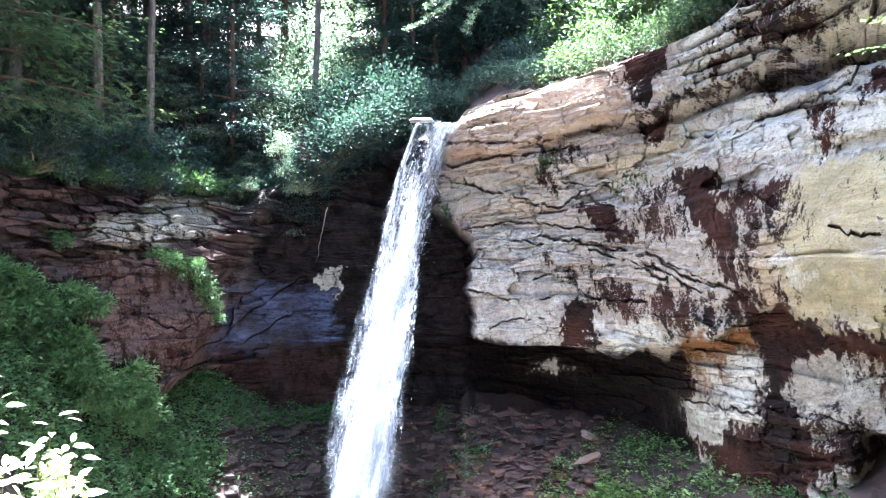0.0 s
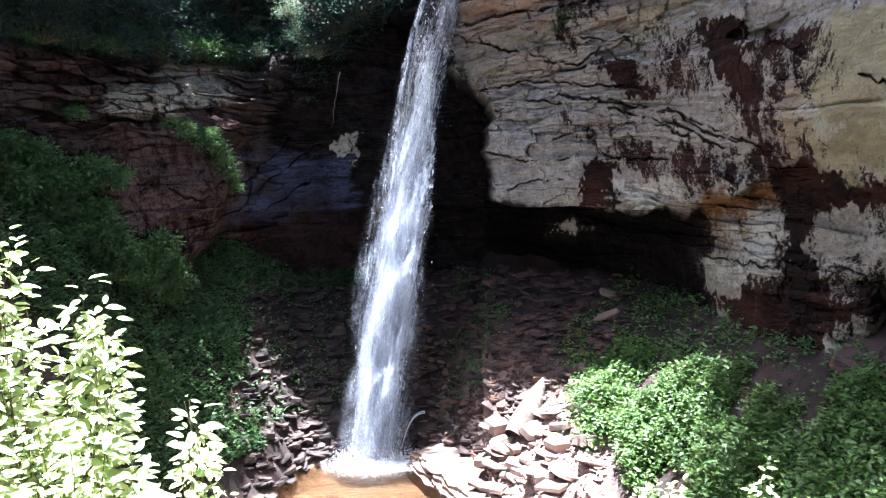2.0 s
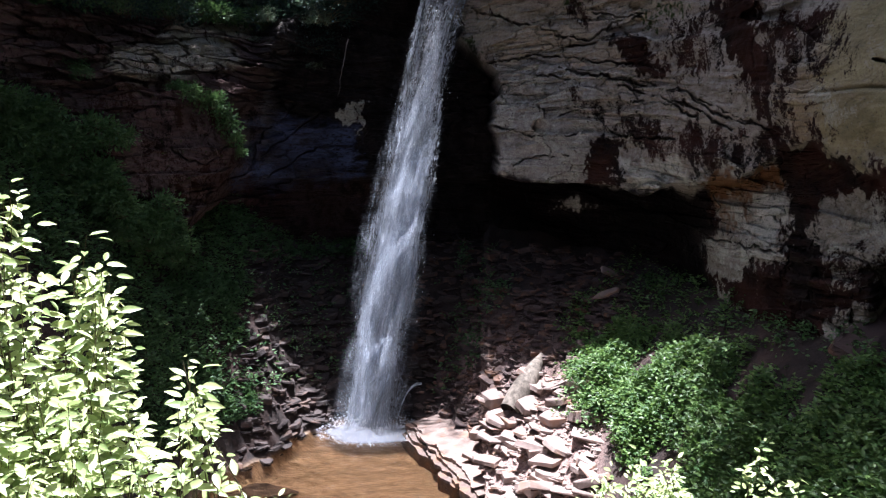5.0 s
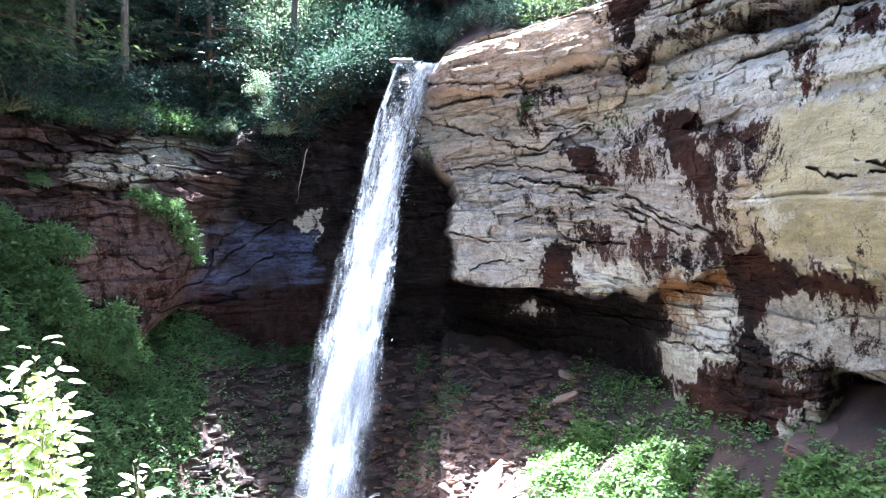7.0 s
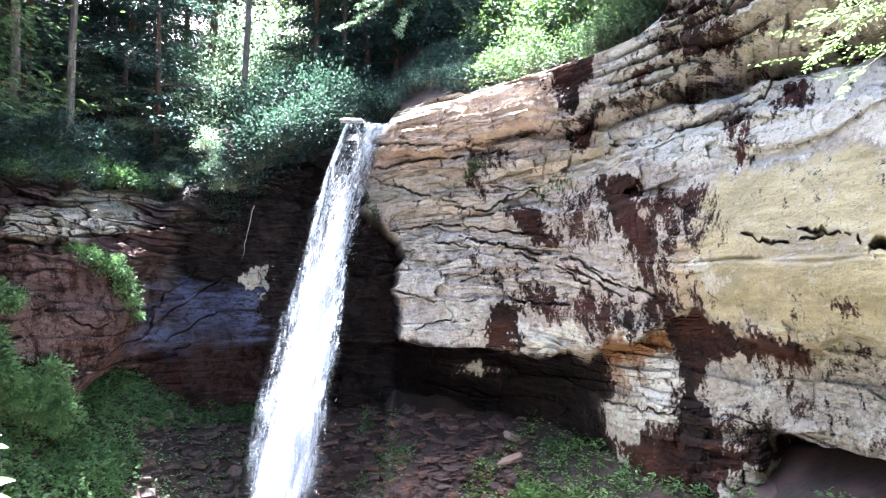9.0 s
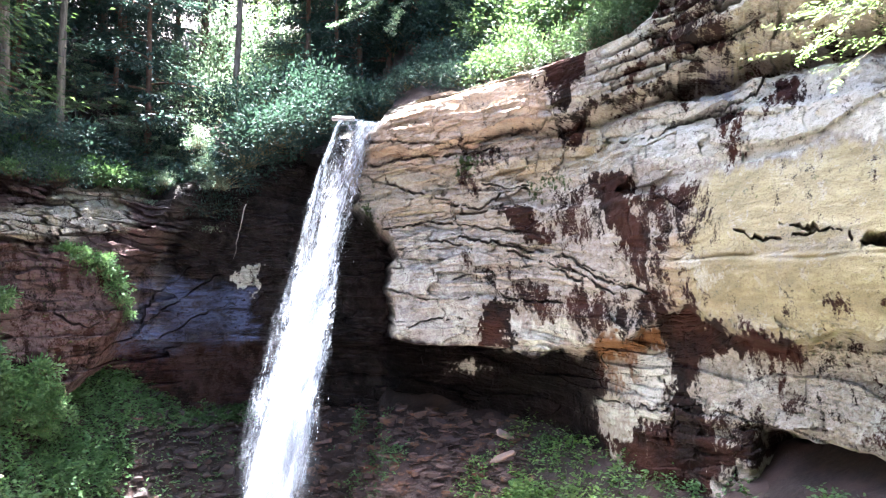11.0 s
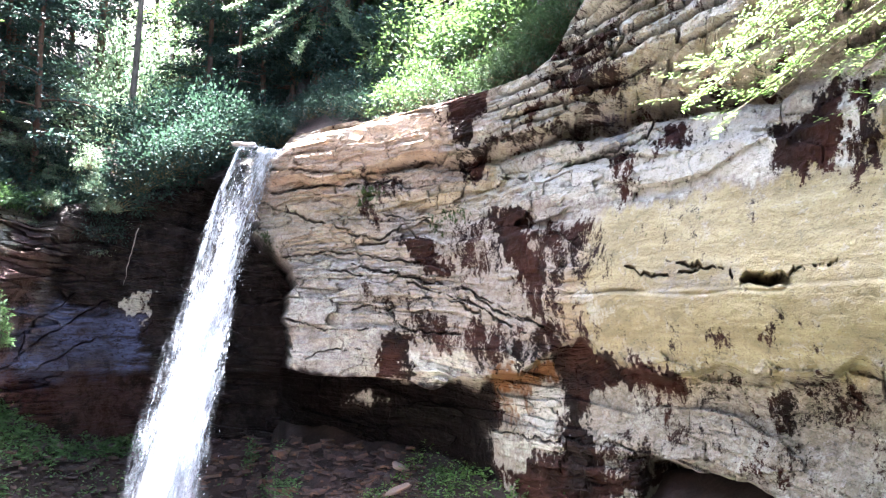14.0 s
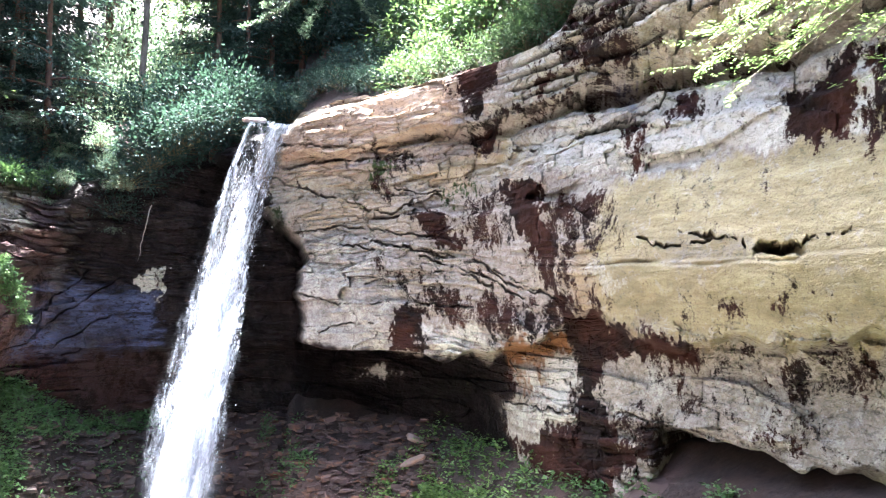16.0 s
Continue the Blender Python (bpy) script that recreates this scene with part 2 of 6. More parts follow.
def pool_material():
    n = Nodes("clear_brown_water")
    ripples = n.noise(4.5, 6, 0.65, (0.7, 2.4, 1), warp=1.0)
    normal = n.bump(ripples, 1.0, 0.35)
    clear = n.add("ShaderNodeBsdfTransparent", Color=rgb(0.86, 0.77, 0.65))
    shine = n.add("ShaderNodeBsdfGlossy", Roughness=0.12, Normal=normal)
    facing = n.add("ShaderNodeFresnel", IOR=1.33, Normal=normal)
    mixed = n.add("ShaderNodeMixShader", Fac=facing.outputs[0])
    n.put(mixed.inputs[1], clear.outputs[0])
    n.put(mixed.inputs[2], shine.outputs[0])
    return n.done(mixed.outputs[0])


def falling_water_material(name, low, high):
    """White broken water: clots and streaks along the fall with clear gaps between them."""
    n = Nodes(name)
    v = n.add("ShaderNodeUVMap").outputs[0]
    streaks = n.noise(1.0, 6, 0.7, (7.0, 1.1, 1), vector=v, warp=0.6)
    lumps = n.noise(1.0, 7, 0.8, (8.0, 6.5, 1), vector=v, warp=1.2)
    both = n.math("ADD", n.math("MULTIPLY", streaks, 0.45), n.math("MULTIPLY", lumps, 0.55))
    cover = n.math("MULTIPLY", n.steps(n.math("ADD", both, n.attr("body")), low, high), n.attr("edge"))
    lumpy = n.bump(both, 1.0, 1.6)
    white = n.surface(rgb(0.77, 0.85, 0.98), 0.35, lumpy)
    glow = n.add("ShaderNodeBsdfTranslucent", Color=rgb(0.77, 0.85, 0.98), Normal=lumpy)
    water = n.add("ShaderNodeMixShader", Fac=0.62)
    n.put(water.inputs[1], white)
    n.put(water.inputs[2], glow.outputs[0])
    mixed = n.add("ShaderNodeMixShader", Fac=cover)
    n.put(mixed.inputs[1], n.add("ShaderNodeBsdfTransparent").outputs[0])
    n.put(mixed.inputs[2], water.outputs[0])
    return n.done(mixed.outputs[0])


CLIFF = cliff_material()
SOIL = soil_material()
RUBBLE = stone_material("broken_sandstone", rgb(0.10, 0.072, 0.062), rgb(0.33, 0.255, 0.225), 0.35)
# reddish brown stone, darkened further for the shade under the cliff
BROWN_SHADE_ROCK = stone_material("brown_shaded_sandstone", rgb(0.022, 0.013, 0.012), rgb(0.09, 0.058, 0.05), 0.25)
# darkest stones: shade over the left shore put into their colour
SHADE_ROCK = stone_material("shaded_dark_sandstone", rgb(0.012, 0.008, 0.008), rgb(0.06, 0.044, 0.04), 0.1)
PALE_ROCK = stone_material("bleached_sandstone", rgb(0.46, 0.40, 0.37), rgb(0.72, 0.67, 0.64))
LEDGE_ROCK = stone_material("wet_golden_sandstone", rgb(0.075, 0.05, 0.04), rgb(0.22, 0.165, 0.14), 0.3)
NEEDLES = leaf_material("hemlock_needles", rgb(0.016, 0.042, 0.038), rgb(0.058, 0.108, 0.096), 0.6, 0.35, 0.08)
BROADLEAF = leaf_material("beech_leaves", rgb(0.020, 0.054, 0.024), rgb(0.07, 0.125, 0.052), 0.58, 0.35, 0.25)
# pale leaves for lit sprays: the sunlight is put into the colour
SUNLIT_LEAF = leaf_material("sunlit_spray_leaves", rgb(0.08, 0.14, 0.09), rgb(0.30, 0.37, 0.25), 0.5, 0.4, 0.15)
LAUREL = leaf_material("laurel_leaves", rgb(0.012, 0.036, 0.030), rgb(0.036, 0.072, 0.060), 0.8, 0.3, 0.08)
SHRUB_LEAF = leaf_material("shrub_leaves", rgb(0.19, 0.28, 0.10), rgb(0.62, 0.67, 0.31), 0.36, 0.36)
HERB = leaf_material("herb_leaves", rgb(0.032, 0.092, 0.034), rgb(0.125, 0.23, 0.08), 0.55, 0.35, 0.25)
# brighter, yellower herb leaves: sun on the bank put into the colour
BRIGHT_HERB = leaf_material("bright_herb_leaves", rgb(0.034, 0.095, 0.026), rgb(0.15, 0.25, 0.06), 0.5, 0.35, 0.3)
MAPLE_LEAF = leaf_material("maple_leaves", rgb(0.07, 0.14, 0.05), rgb(0.24, 0.33, 0.13), 0.5, 0.35, 0.25)
BARK = bark_material("grey_bark", rgb(0.05, 0.04, 0.03), rgb(0.20, 0.17, 0.14))
PALE_BARK = bark_material("pale_grey_bark", rgb(0.12, 0.11, 0.09), rgb(0.34, 0.31, 0.27))
RED_BARK = bark_material("hemlock_bark", rgb(0.04, 0.022, 0.015), rgb(0.14, 0.08, 0.055))
TWIG = bark_material("twig_bark", rgb(0.07, 0.065, 0.03), rgb(0.16, 0.14, 0.07))
POOL = pool_material()
FALL = falling_water_material("falling_water", 0.42, 0.63)
MIST = falling_water_material("fine_mist", 0.36, 1.3)
VEIL = falling_water_material("water_veil", 0.40, 0.86)

# ---- the cliff: distance from the eye by bearing, then by height ----
WALL = [(-75, 19), (-60, 21), (-45, 24), (-32, 28), (-25, 32), (-18, 35.5), (-14, 37.6), (-9, 39.5), (-2, 40), (1.2, 39), (1.75, 33.5),
        (8, 31), (15, 27.5), (20, 24.5), (25, 22.2), (30, 20.2), (35, 18.6), (41, 17.3), (50, 16), (60, 15.5), (80, 16)]
TOP = [(-75, 16), (-28, 16.4), (-18, 16.9), (-13, 16.9), (-5, 18.3), (-2.6, 19.0), (-1.5, 19.35), (0.8, 19.35), (1.3, 19.7), (4.6, 20.1), (13, 20.5),
       (18.5, 20.4), (20.0, 20.6), (21.5, 21.5), (22.8, 21.9), (24.4, 23.1), (26, 23.8), (34, 25.0), (80, 26)]
BASE = [(-75, 14), (-32, 13.2), (-25, 12.0), (-20, 9.6), (-16, 8.3), (-13, 7.2), (-5, 6.9), (2, 6.9), (8, 7.0), (15, 7.3), (22, 7.3), (30, 7.8), (41, 8.6), (80, 9)]


LEFT_WALL = [p for p in WALL if p[0] < 1.5] + [(8, 38)]
RIGHT_WALL = [(-6, 37.0), (-1, 36.0), (0.8, 34.6)] + [p for p in WALL if p[0] > 1.5]


def right_share(side, z):
    """1 on the pale right-hand cliff, 0 in the alcove; the edge steps out to the lip above."""
    edge = curve(z, [(9, 1.7), (14.3, 1.7), (15.4, -0.3), (17.5, -1.2), (18.0, -3.6), (22, -5.0)])
    edge = edge + 0.55 * fbm(z * 1.1, z * 0, 71, 4)
    return ramp(side, edge - 0.25, edge + 0.25)


def wall_shape(side, z):
    """Distance of the rock face on plan, before its fine relief."""
    right = right_share(side, z)
    far = curve(side, RIGHT_WALL) * right + curve(side, LEFT_WALL) * (1 - right)
    wave = side + 1.1 * smooth_noise(side * 0.25, z * 0.5, 72)
    # right: cap, blocky courses, rounded bulge, undercut
    yellow = ramp(side, 18, 25)
    level = z - 0.3 * smooth_noise(side * 0.22, side * 0, 73) - 0.12 * smooth_noise(side * 0.9, side * 0, 74)
    cap = ramp(level, 17.9, 18.08) * (0.75 + 0.9 * ramp(wave, 20, 24) * ramp(level, 18.55, 18.75))
    slot = -(0.6 + 1.0 * ramp(wave, 19, 23) * ramp(wave, 39, 35)) * np.exp(-((level - 17.75) / (0.17 + 0.12 * ramp(wave, 20, 24))) ** 2) * ramp(side, 6, 10)
    shelf = -0.35 * ramp(level, 19.3, 19.36) * ramp(wave, 19, 21) + 0.5 * ramp(level, 20.5, 20.58) * ramp(wave, 21, 23) - 0.4 * ramp(level, 21.9, 21.96) * ramp(wave, 22, 24)
    bulge = yellow * 0.9 * np.exp(-((z - 13.0) / 1.5) ** 2)
    step = 0.35 * ramp(level, 15.1, 14.8) * ramp(wave, 3, 10) * (1 - 0.6 * yellow) + 0.3 * ramp(level, 16.6, 16.4) * ramp(wave, 12, 16)
    hole = -1.6 * np.exp(-((z - 13.08 - 0.1 * smooth_noise(side * 1.5, side * 0, 77)) / 0.10) ** 4) * ramp(wave, 32.2, 33.4) * ramp(wave, 35.6, 34.4)
    ledge = -0.12 * np.exp(-((z - 12.95 - 0.1 * smooth_noise(side * 0.4, side * 0, 78)) / 0.05) ** 2) * yellow * ramp(smooth_noise(side * 0.35, side * 0, 79), -0.4, 0.2) + 0.16 * ramp(z, 13.0, 12.9) * yellow
    lower = curve(side, [(2, 10.0), (15, 10.0), (19, 10.9), (22.5, 11.7), (26, 11.1), (30, 10.9), (36, 11.4), (80, 11.3)]) + 0.3 * smooth_noise(side * 0.5, side * 0, 75)
    depth = curve(side, [(2, 6.4), (8, 4.6), (14, 2.8), (18, 1.3), (24, 1.1), (80, 1.2)])
    under = -depth * ramp(z, lower + 0.08, lower - 0.22) + 0.6 * ramp(z, lower - 0.8, 7.5) * ramp(wave, 17, 20)
    cave = -3.2 * ramp(level, 8.9, 8.3) * ramp(side, 26, 29) * ramp(side, 42, 36)
    notch = -0.7 * np.exp(-((z - lower + 0.05) / 0.1) ** 2) * ramp(wave, 24, 26.5) * ramp(smooth_noise(side * 0.4, side * 0, 80), -0.35, 0.1)
    crest = -1.8 * ramp(z, curve(side, TOP) - 0.8, curve(side, TOP) + 0.05) ** 2
    a = cap + shelf + slot + bulge + step + hole + ledge + under + cave + notch + crest
    # left: alcove that leans back below, ledgy spur, lip that juts out
    edge = curve(z, [(5, -20), (7.3, -19), (10.1, -16), (14.8, -14.7), (17, -13)]) + 0.6 * smooth_noise(z * 1.2, z * 0, 76)
    spurred = ramp(side, edge + 0.9, edge - 0.9)
    lean = curve(z, [(5, -2.2), (8, -1.6), (9.4, -1.2), (9.7, -0.5), (13, 0.2), (17, 1.4), (19, 2.2)]) * (1 - spurred)
    spur = curve(z, [(8, 2.2), (11, 2.0), (13.4, 1.4), (14.4, 0.6), (16.5, -1.2)]) * spurred * ramp(side, -30, -22)
    rim = -0.9 * ramp(z, curve(side, TOP) - 0.8, curve(side, TOP)) ** 2
    return far - a * right - (lean + spur + rim) * (1 - right)


def blocks(along, z, thick, long, seed):
    """Courses of broken blocks: how far each stands out (-0.5 to 0.5), and the joints between them."""
    bed = z / thick + 0.5 * smooth_noise(along * 0.15 / long, z * 0.4 / thick, seed)
    k, fr = np.floor(bed), bed - np.floor(bed)
    size = long * (0.6 + 1.2 * lattice(k, k * 0, seed + 1))
    edge = (along + 0.12 * long * smooth_noise(z * 1.1 / thick, k, seed + 2)) / size + 7 * lattice(k, k * 0, seed + 3)
    cell = np.floor(edge)
    proud = 0.4 * lattice(k, k * 0, seed + 4) + 0.6 * lattice(k, cell, seed + 5) - 0.5
    tilt = (fr - 0.5) * (lattice(k, cell, seed + 6) - 0.5) * 0.6
    near = np.minimum(np.minimum(fr, 1 - fr) * thick, np.abs(edge - np.round(edge)) * size)
    return proud + tilt, np.exp(-(near / (0.05 + 0.03 * thick)) ** 2)


def facets(along, level, long, thick, seed):
    """Broken faces: each cell of a cracked sheet stands out and leans by chance. Returns the height (-0.5 to 0.5) and the joint."""
    u, v = along / long, level / thick
    iu, iv = np.floor(u), np.floor(v)
    first, second = np.full(u.shape, 9.0), np.full(u.shape, 9.0)
    out = np.zeros(u.shape)
    for a in (-1, 0, 1):
        for b in (-1, 0, 1):
            cu, cv = iu + a, iv + b
            dx, dy = u - cu - lattice(cu, cv, seed), v - cv - 0.2 - 0.6 * lattice(cu, cv, seed + 1)
            d = np.abs(dx) * 0.75 + np.abs(dy) + 0.25 * np.hypot(dx, dy)
            lean = lattice(cu, cv, seed + 2) - 0.5 + 0.5 * dx * (lattice(cu, cv, seed + 3) - 0.5) + 0.7 * dy * (lattice(cu, cv, seed + 4) - 0.35)
            near = d < first
            second = np.where(near, first, np.minimum(second, d))
            out, first = np.where(near, lean, out), np.minimum(first, d)
    return out, ramp((second - first) * thick, 0.035, 0.005)


def wall_relief(side, z):
    """Beds, joints and roughness of the face, in metres towards the eye, and the dirt in its joints."""
    along = np.radians(side) * 28
    dip = 0.35 * smooth_noise(along * 0.14, z * 0.12, 3) + 0.08 * smooth_noise(along * 0.5, z * 0.6, 4) + 0.04 * smooth_noise(along * 1.8, z * 2.2, 14)
    cross = ramp(side, 5, 9) * ramp(side, 27, 21) * ramp(z, 15.2, 13.6) * ramp(z, 9.9, 10.6)
    level = z + dip + 0.15 * (along - 4) * cross
    ragged = along + 0.2 * fbm(along * 0.9, z * 1.6, 15, 3)
    big, wide = facets(ragged, level, 2.9, 1.0, 20)
    mid, gap = facets(ragged, level + 0.3 * dip, 1.15, 0.34, 30)
    thin, slit = blocks(ragged, level + 0.6 * dip, 0.13, 0.9, 40)
    where = ramp(smooth_noise(along * 0.25, z * 0.5, 16), -0.5, 0.2)
    where = np.maximum(where, ramp(side, 17, 20) * ramp(z, 18.3, 18.6))
    leafy = np.maximum(0.8 * ramp(side, 17, 20) * ramp(z, 18.3, 18.6), ramp(side, -16, -13) * ramp(side, 0, -2) * 0.7)
    leafy = np.maximum(leafy, 0.45 * ramp(side, 1, 3) * ramp(z, 9.9, 9.4) * ramp(side, 15, 13))
    leafy = np.maximum.reduce([leafy, ramp(smooth_noise(along * 0.3, z * 0.6, 19), -0.1, 0.4), 0.9 * cross])
    calm = 1 - 0.92 * ramp(side, 20.5, 24) * ramp(z, 11.2, 11.6) * ramp(z, 15.6, 15.2)     # the yellow bulge is smooth
    calm = calm * (1 - 0.45 * ramp(side, -13, -12) * ramp(side, -4, -6) * ramp(z, 13, 12))
    rough = 0.12 * fbm(along * 0.8, z * 1.0, 11, 6) - 0.10 * np.abs(fbm(along * 2.2, z * 3.0, 12, 5))
    shape = 0.42 * big - 0.07 * wide + (0.34 * mid - 0.06 * gap) * where + (0.15 * thin - 0.03 * slit) * leafy
    upper = ramp(side, 15, 19) * ramp(z, 18.15, 18.4)
    tier, crevice = blocks(ragged, level + 0.2 * smooth_noise(along * 0.5, z * 0, 53), 0.42, 2.4, 60)
    shape = shape + upper * (0.6 * tier - 0.15 * crevice)
    stack = box(side + 0.8 * smooth_noise(side * 0.6, z, 17), z, -29, -12.6, 13.2, 16.4, 0.7)
    slab, between = facets(ragged + 0.9 * z, level + 0.25 * fbm(along * 0.5, z * 0.7, 51, 3), 1.6, 0.3, 50)
    shape = shape + stack * (0.75 * slab - 0.22 * between)
    split = np.maximum.reduce([open_joints(side, z), 0.4 * stack * between, 0.75 * upper * crevice])
    dirt = np.clip(0.6 * wide + 0.8 * gap * where + 0.45 * slit * leafy, 0, 1) * calm
    return shape * calm + rough * (0.3 + 0.7 * calm) - 0.3 * split, np.maximum(0.45 * dirt * ramp(smooth_noise(along * 0.6, z * 0.9, 18), -0.3, 0.5), 0.9 * split)


def box(side, z, s0, s1, z0, z1, soft=0.5):
    return (ramp(side, s0 - soft, s0 + soft) * ramp(side, s1 + soft, s1 - soft) *
            ramp(z, z0 - soft * 0.5, z0 + soft * 0.5) * ramp(z, z1 + soft * 0.5, z1 - soft * 0.5))


# marks on the rock: strength, then the outline by bearing and height
STAIN_CAP = [
    (1.15, ((12.5, 20.56), (15, 19.89), (15.6, 19.2), (14.5, 18.82), (14.4, 18.24), (13.7, 18.37), (13.6, 18.98), (12.7, 19.44))),
    (1.1, ((18.2, 19.05), (19.1, 18.9), (18.8, 18.12), (18.2, 18.29))),
    (0.62, ((19.9, 19.95), (22.7, 19.92), (25.1, 19.32), (25.6, 18.43), (22.7, 18.42), (19.7, 18.79))),
    (0.95, ((22.3, 19.13), (24.7, 18.73), (24.9, 18.27), (22.3, 18.55))),
    (0.62, ((6.6, 17.67), (9, 18.01), (9.3, 17.14), (8.2, 16.72), (8.3, 15.74), (7.2, 16.13))),
    (0.9, ((14, 17.98), (15.7, 17.94), (15.1, 17.22), (14.2, 17.14))),
]
STAIN_SHADE_MIDDLE = [
    (1.3, ((16, 15.96), (18, 15.66), (18.9, 14.79), (20.1, 13.4), (18.4, 13.48), (17.2, 14.16), (16.6, 15.1))),
    (0.58, ((13.2, 15.4), (16.2, 15.73), (17.1, 13.65), (13.9, 13.8))),
    (0.6, ((19.2, 15.21), (23.2, 14.95), (24.1, 13.57), (22, 13.43), (20.1, 13.51))),
    (1, ((9.6, 15.2), (12.2, 14.95), (12.8, 14.32), (12.7, 13.76), (11.3, 14.1), (10.5, 14.74))),
    (0.62, ((17.9, 13.54), (20.7, 13.26), (23.1, 11.91), (20.7, 11.97), (18.6, 12.53))),
    (0.72, ((11.3, 12.47), (14.5, 12.23), (16.5, 11.87), (20.1, 11.98), (20.4, 11.58), (19.1, 11.05), (16.1, 10.78), (14.5, 11.01), (10.1, 11.65))),
    # gap between face and block, its shade painted as a dark patch
    (1.1, ((8.5, 11.67), (10.3, 11.49), (10.1, 10.59), (10.4, 9.82), (8.7, 10.33))),
    (0.35, ((6.1, 13.63), (10.9, 13.04), (12.5, 12.23), (8.5, 12.22))),
]
STAIN_SHADE_LOW = [
    (1.3, ((20.4, 11.9), (22.8, 11.5), (25.1, 11.1), (24.7, 10.62), (22.7, 10.31), (22.2, 9.34), (23.8, 8.4), (22, 7.93), (20.5, 8.03), (21.6, 8.59), (21.4, 9.92), (21.1, 11.07))),
    # dark lens below the bulge: the overhang's shade put into the colour
    (1.15, ((24.3, 11.15), (26.9, 11.08), (29, 11.08), (30.3, 10.85), (27.7, 10.68), (24.7, 10.67))),
    # black foot: wet rock, with the recess's shade in the same colour
    (1.3, ((17.6, 7.41), (19.9, 8.02), (22.0, 8.27), (24.3, 8.18), (26.7, 8.26), (28.9, 8.05), (26.2, 7.97), (23.9, 7.56), (23.5, 6.60), (18.6, 6.60))),
    (0.62, ((34.6, 10.75), (36.8, 11.09), (40.5, 11.08), (40.4, 10.24), (35.1, 9.98))),
    (0.55, ((24.5, 9.18), (27.3, 9.15), (28.9, 8.2), (26.2, 8.28), (24.2, 8.44))),
    (0.5, ((27.7, 10.65), (32.7, 10.76), (31.6, 10.52), (27.3, 10.35))),
    (0.5, ((27.7, 9.79), (30.9, 9.97), (31.6, 9.37), (28.4, 9.22))),
    (0.55, ((34.6, 9.49), (36.7, 9.77), (36.4, 9.08), (35.1, 9.17))),
]
STAIN_DRIP = [
    (1.15, ((35.7, 16.52), (38.7, 17.01), (39, 15.2), (37.6, 15.21), (35.9, 15.35))),
    (1.15, ((40.3, 16.79), (40.9, 16.79), (40.8, 15.02), (40.3, 15.17))),
    (0.9, ((28.3, 17.01), (30, 16.93), (29.9, 16.65), (29, 16.7), (28.4, 16.67))),
    (0.75, ((24.3, 16.6), (25.4, 16.55), (25.8, 15.51), (24.9, 15.52))),
    (0.7, ((27.4, 17.08), (27.8, 17.07), (27.4, 16.32), (27, 16.36))),
    (0.6, ((21.9, 18.01), (22.8, 18.04), (22.5, 17.25), (21.9, 17.23))),
    (0.62, ((30.6, 12.14), (32.4, 12.02), (32.3, 11.7), (31, 11.77))),
    (0.62, ((33.6, 12.11), (35.2, 12.03), (35, 11.73), (33.8, 11.8))),
    (0.62, ((37.3, 12.14), (37.8, 12.11), (37.8, 11.81), (37.3, 11.85))),
    (0.5, ((35.7, 12.36), (37.2, 12.32), (37.2, 12.19), (35.9, 12.22))),
]
PALE_PATCH = [
    (0.8, ((10.4, 10.8), (12.1, 11.14), (13.7, 11.18), (14.2, 10.71), (15.3, 10.48), (11.4, 10.22), (10.4, 10.49))),
    (0.75, ((6.3, 8.97), (7.8, 9.22), (8.8, 8.89), (8.2, 8.49), (6.7, 8.58))),
    (0.8, ((16.1, 11.69), (17.7, 11.79), (18.7, 10.87), (17.3, 10.74), (16.5, 10.98))),
    (0.85, ((16.7, 9.79), (17.5, 9.94), (18.9, 9.09), (18.5, 8.71), (17.7, 8.88))),
    (0.85, ((19.3, 10.14), (20.9, 10.35), (21.3, 9.28), (20.5, 8.87), (19.1, 9.02))),
    (0.75, ((16, 8.47), (21.4, 8.81), (21.6, 8.51), (18.9, 8.18), (17, 8.13))),
    (0.6, ((17.8, 7.9), (21.1, 8.39), (20.5, 7.78), (19.5, 7.51))),
    (0.9, ((23.8, 9.06), (24.7, 9.22), (24.8, 8.7), (23.9, 8.59))),
    (0.55, ((25.1, 10.41), (28, 10.24), (29.1, 9.74), (25.8, 9.26), (24.3, 9.62))),
]
PALE_BAND = [
    (0.5, ((2, 14.92), (8.5, 14.12), (9.3, 11.21), (8.5, 10.16), (2.2, 9.69), (2, 12.49))),
    (0.85, ((20.4, 17.69), (28.1, 17.89), (35.3, 16.55), (35.3, 15.39), (29.6, 15.57), (25.4, 15.33), (20, 15.76), (18, 16.73))),
    (0.62, ((-23.8, 14.05), (-22.1, 15.04), (-19, 16.15), (-13.5, 16.8), (-15.7, 15.7), (-14.9, 14.94), (-17.5, 14.25), (-21.4, 13.67))),
    (1, ((-8.4, 13.35), (-7.3, 13.41), (-6.8, 12.01), (-7.6, 12.06), (-8.3, 12.55))),
    (0.6, ((14.6, 18.62), (17.9, 18.13), (17.7, 17.84), (14.4, 18.03))),
    (0.5, ((19.7, 13.14), (23.7, 12.05), (24.8, 12.58), (21.4, 13.38))),
    (0.95, ((34.9, 16.71), (35.7, 16.71), (35.8, 15.35), (35.1, 15.49))),
    (0.8, ((39.1, 16.8), (40.2, 16.74), (40.3, 15.22), (39.1, 15.27))),
]
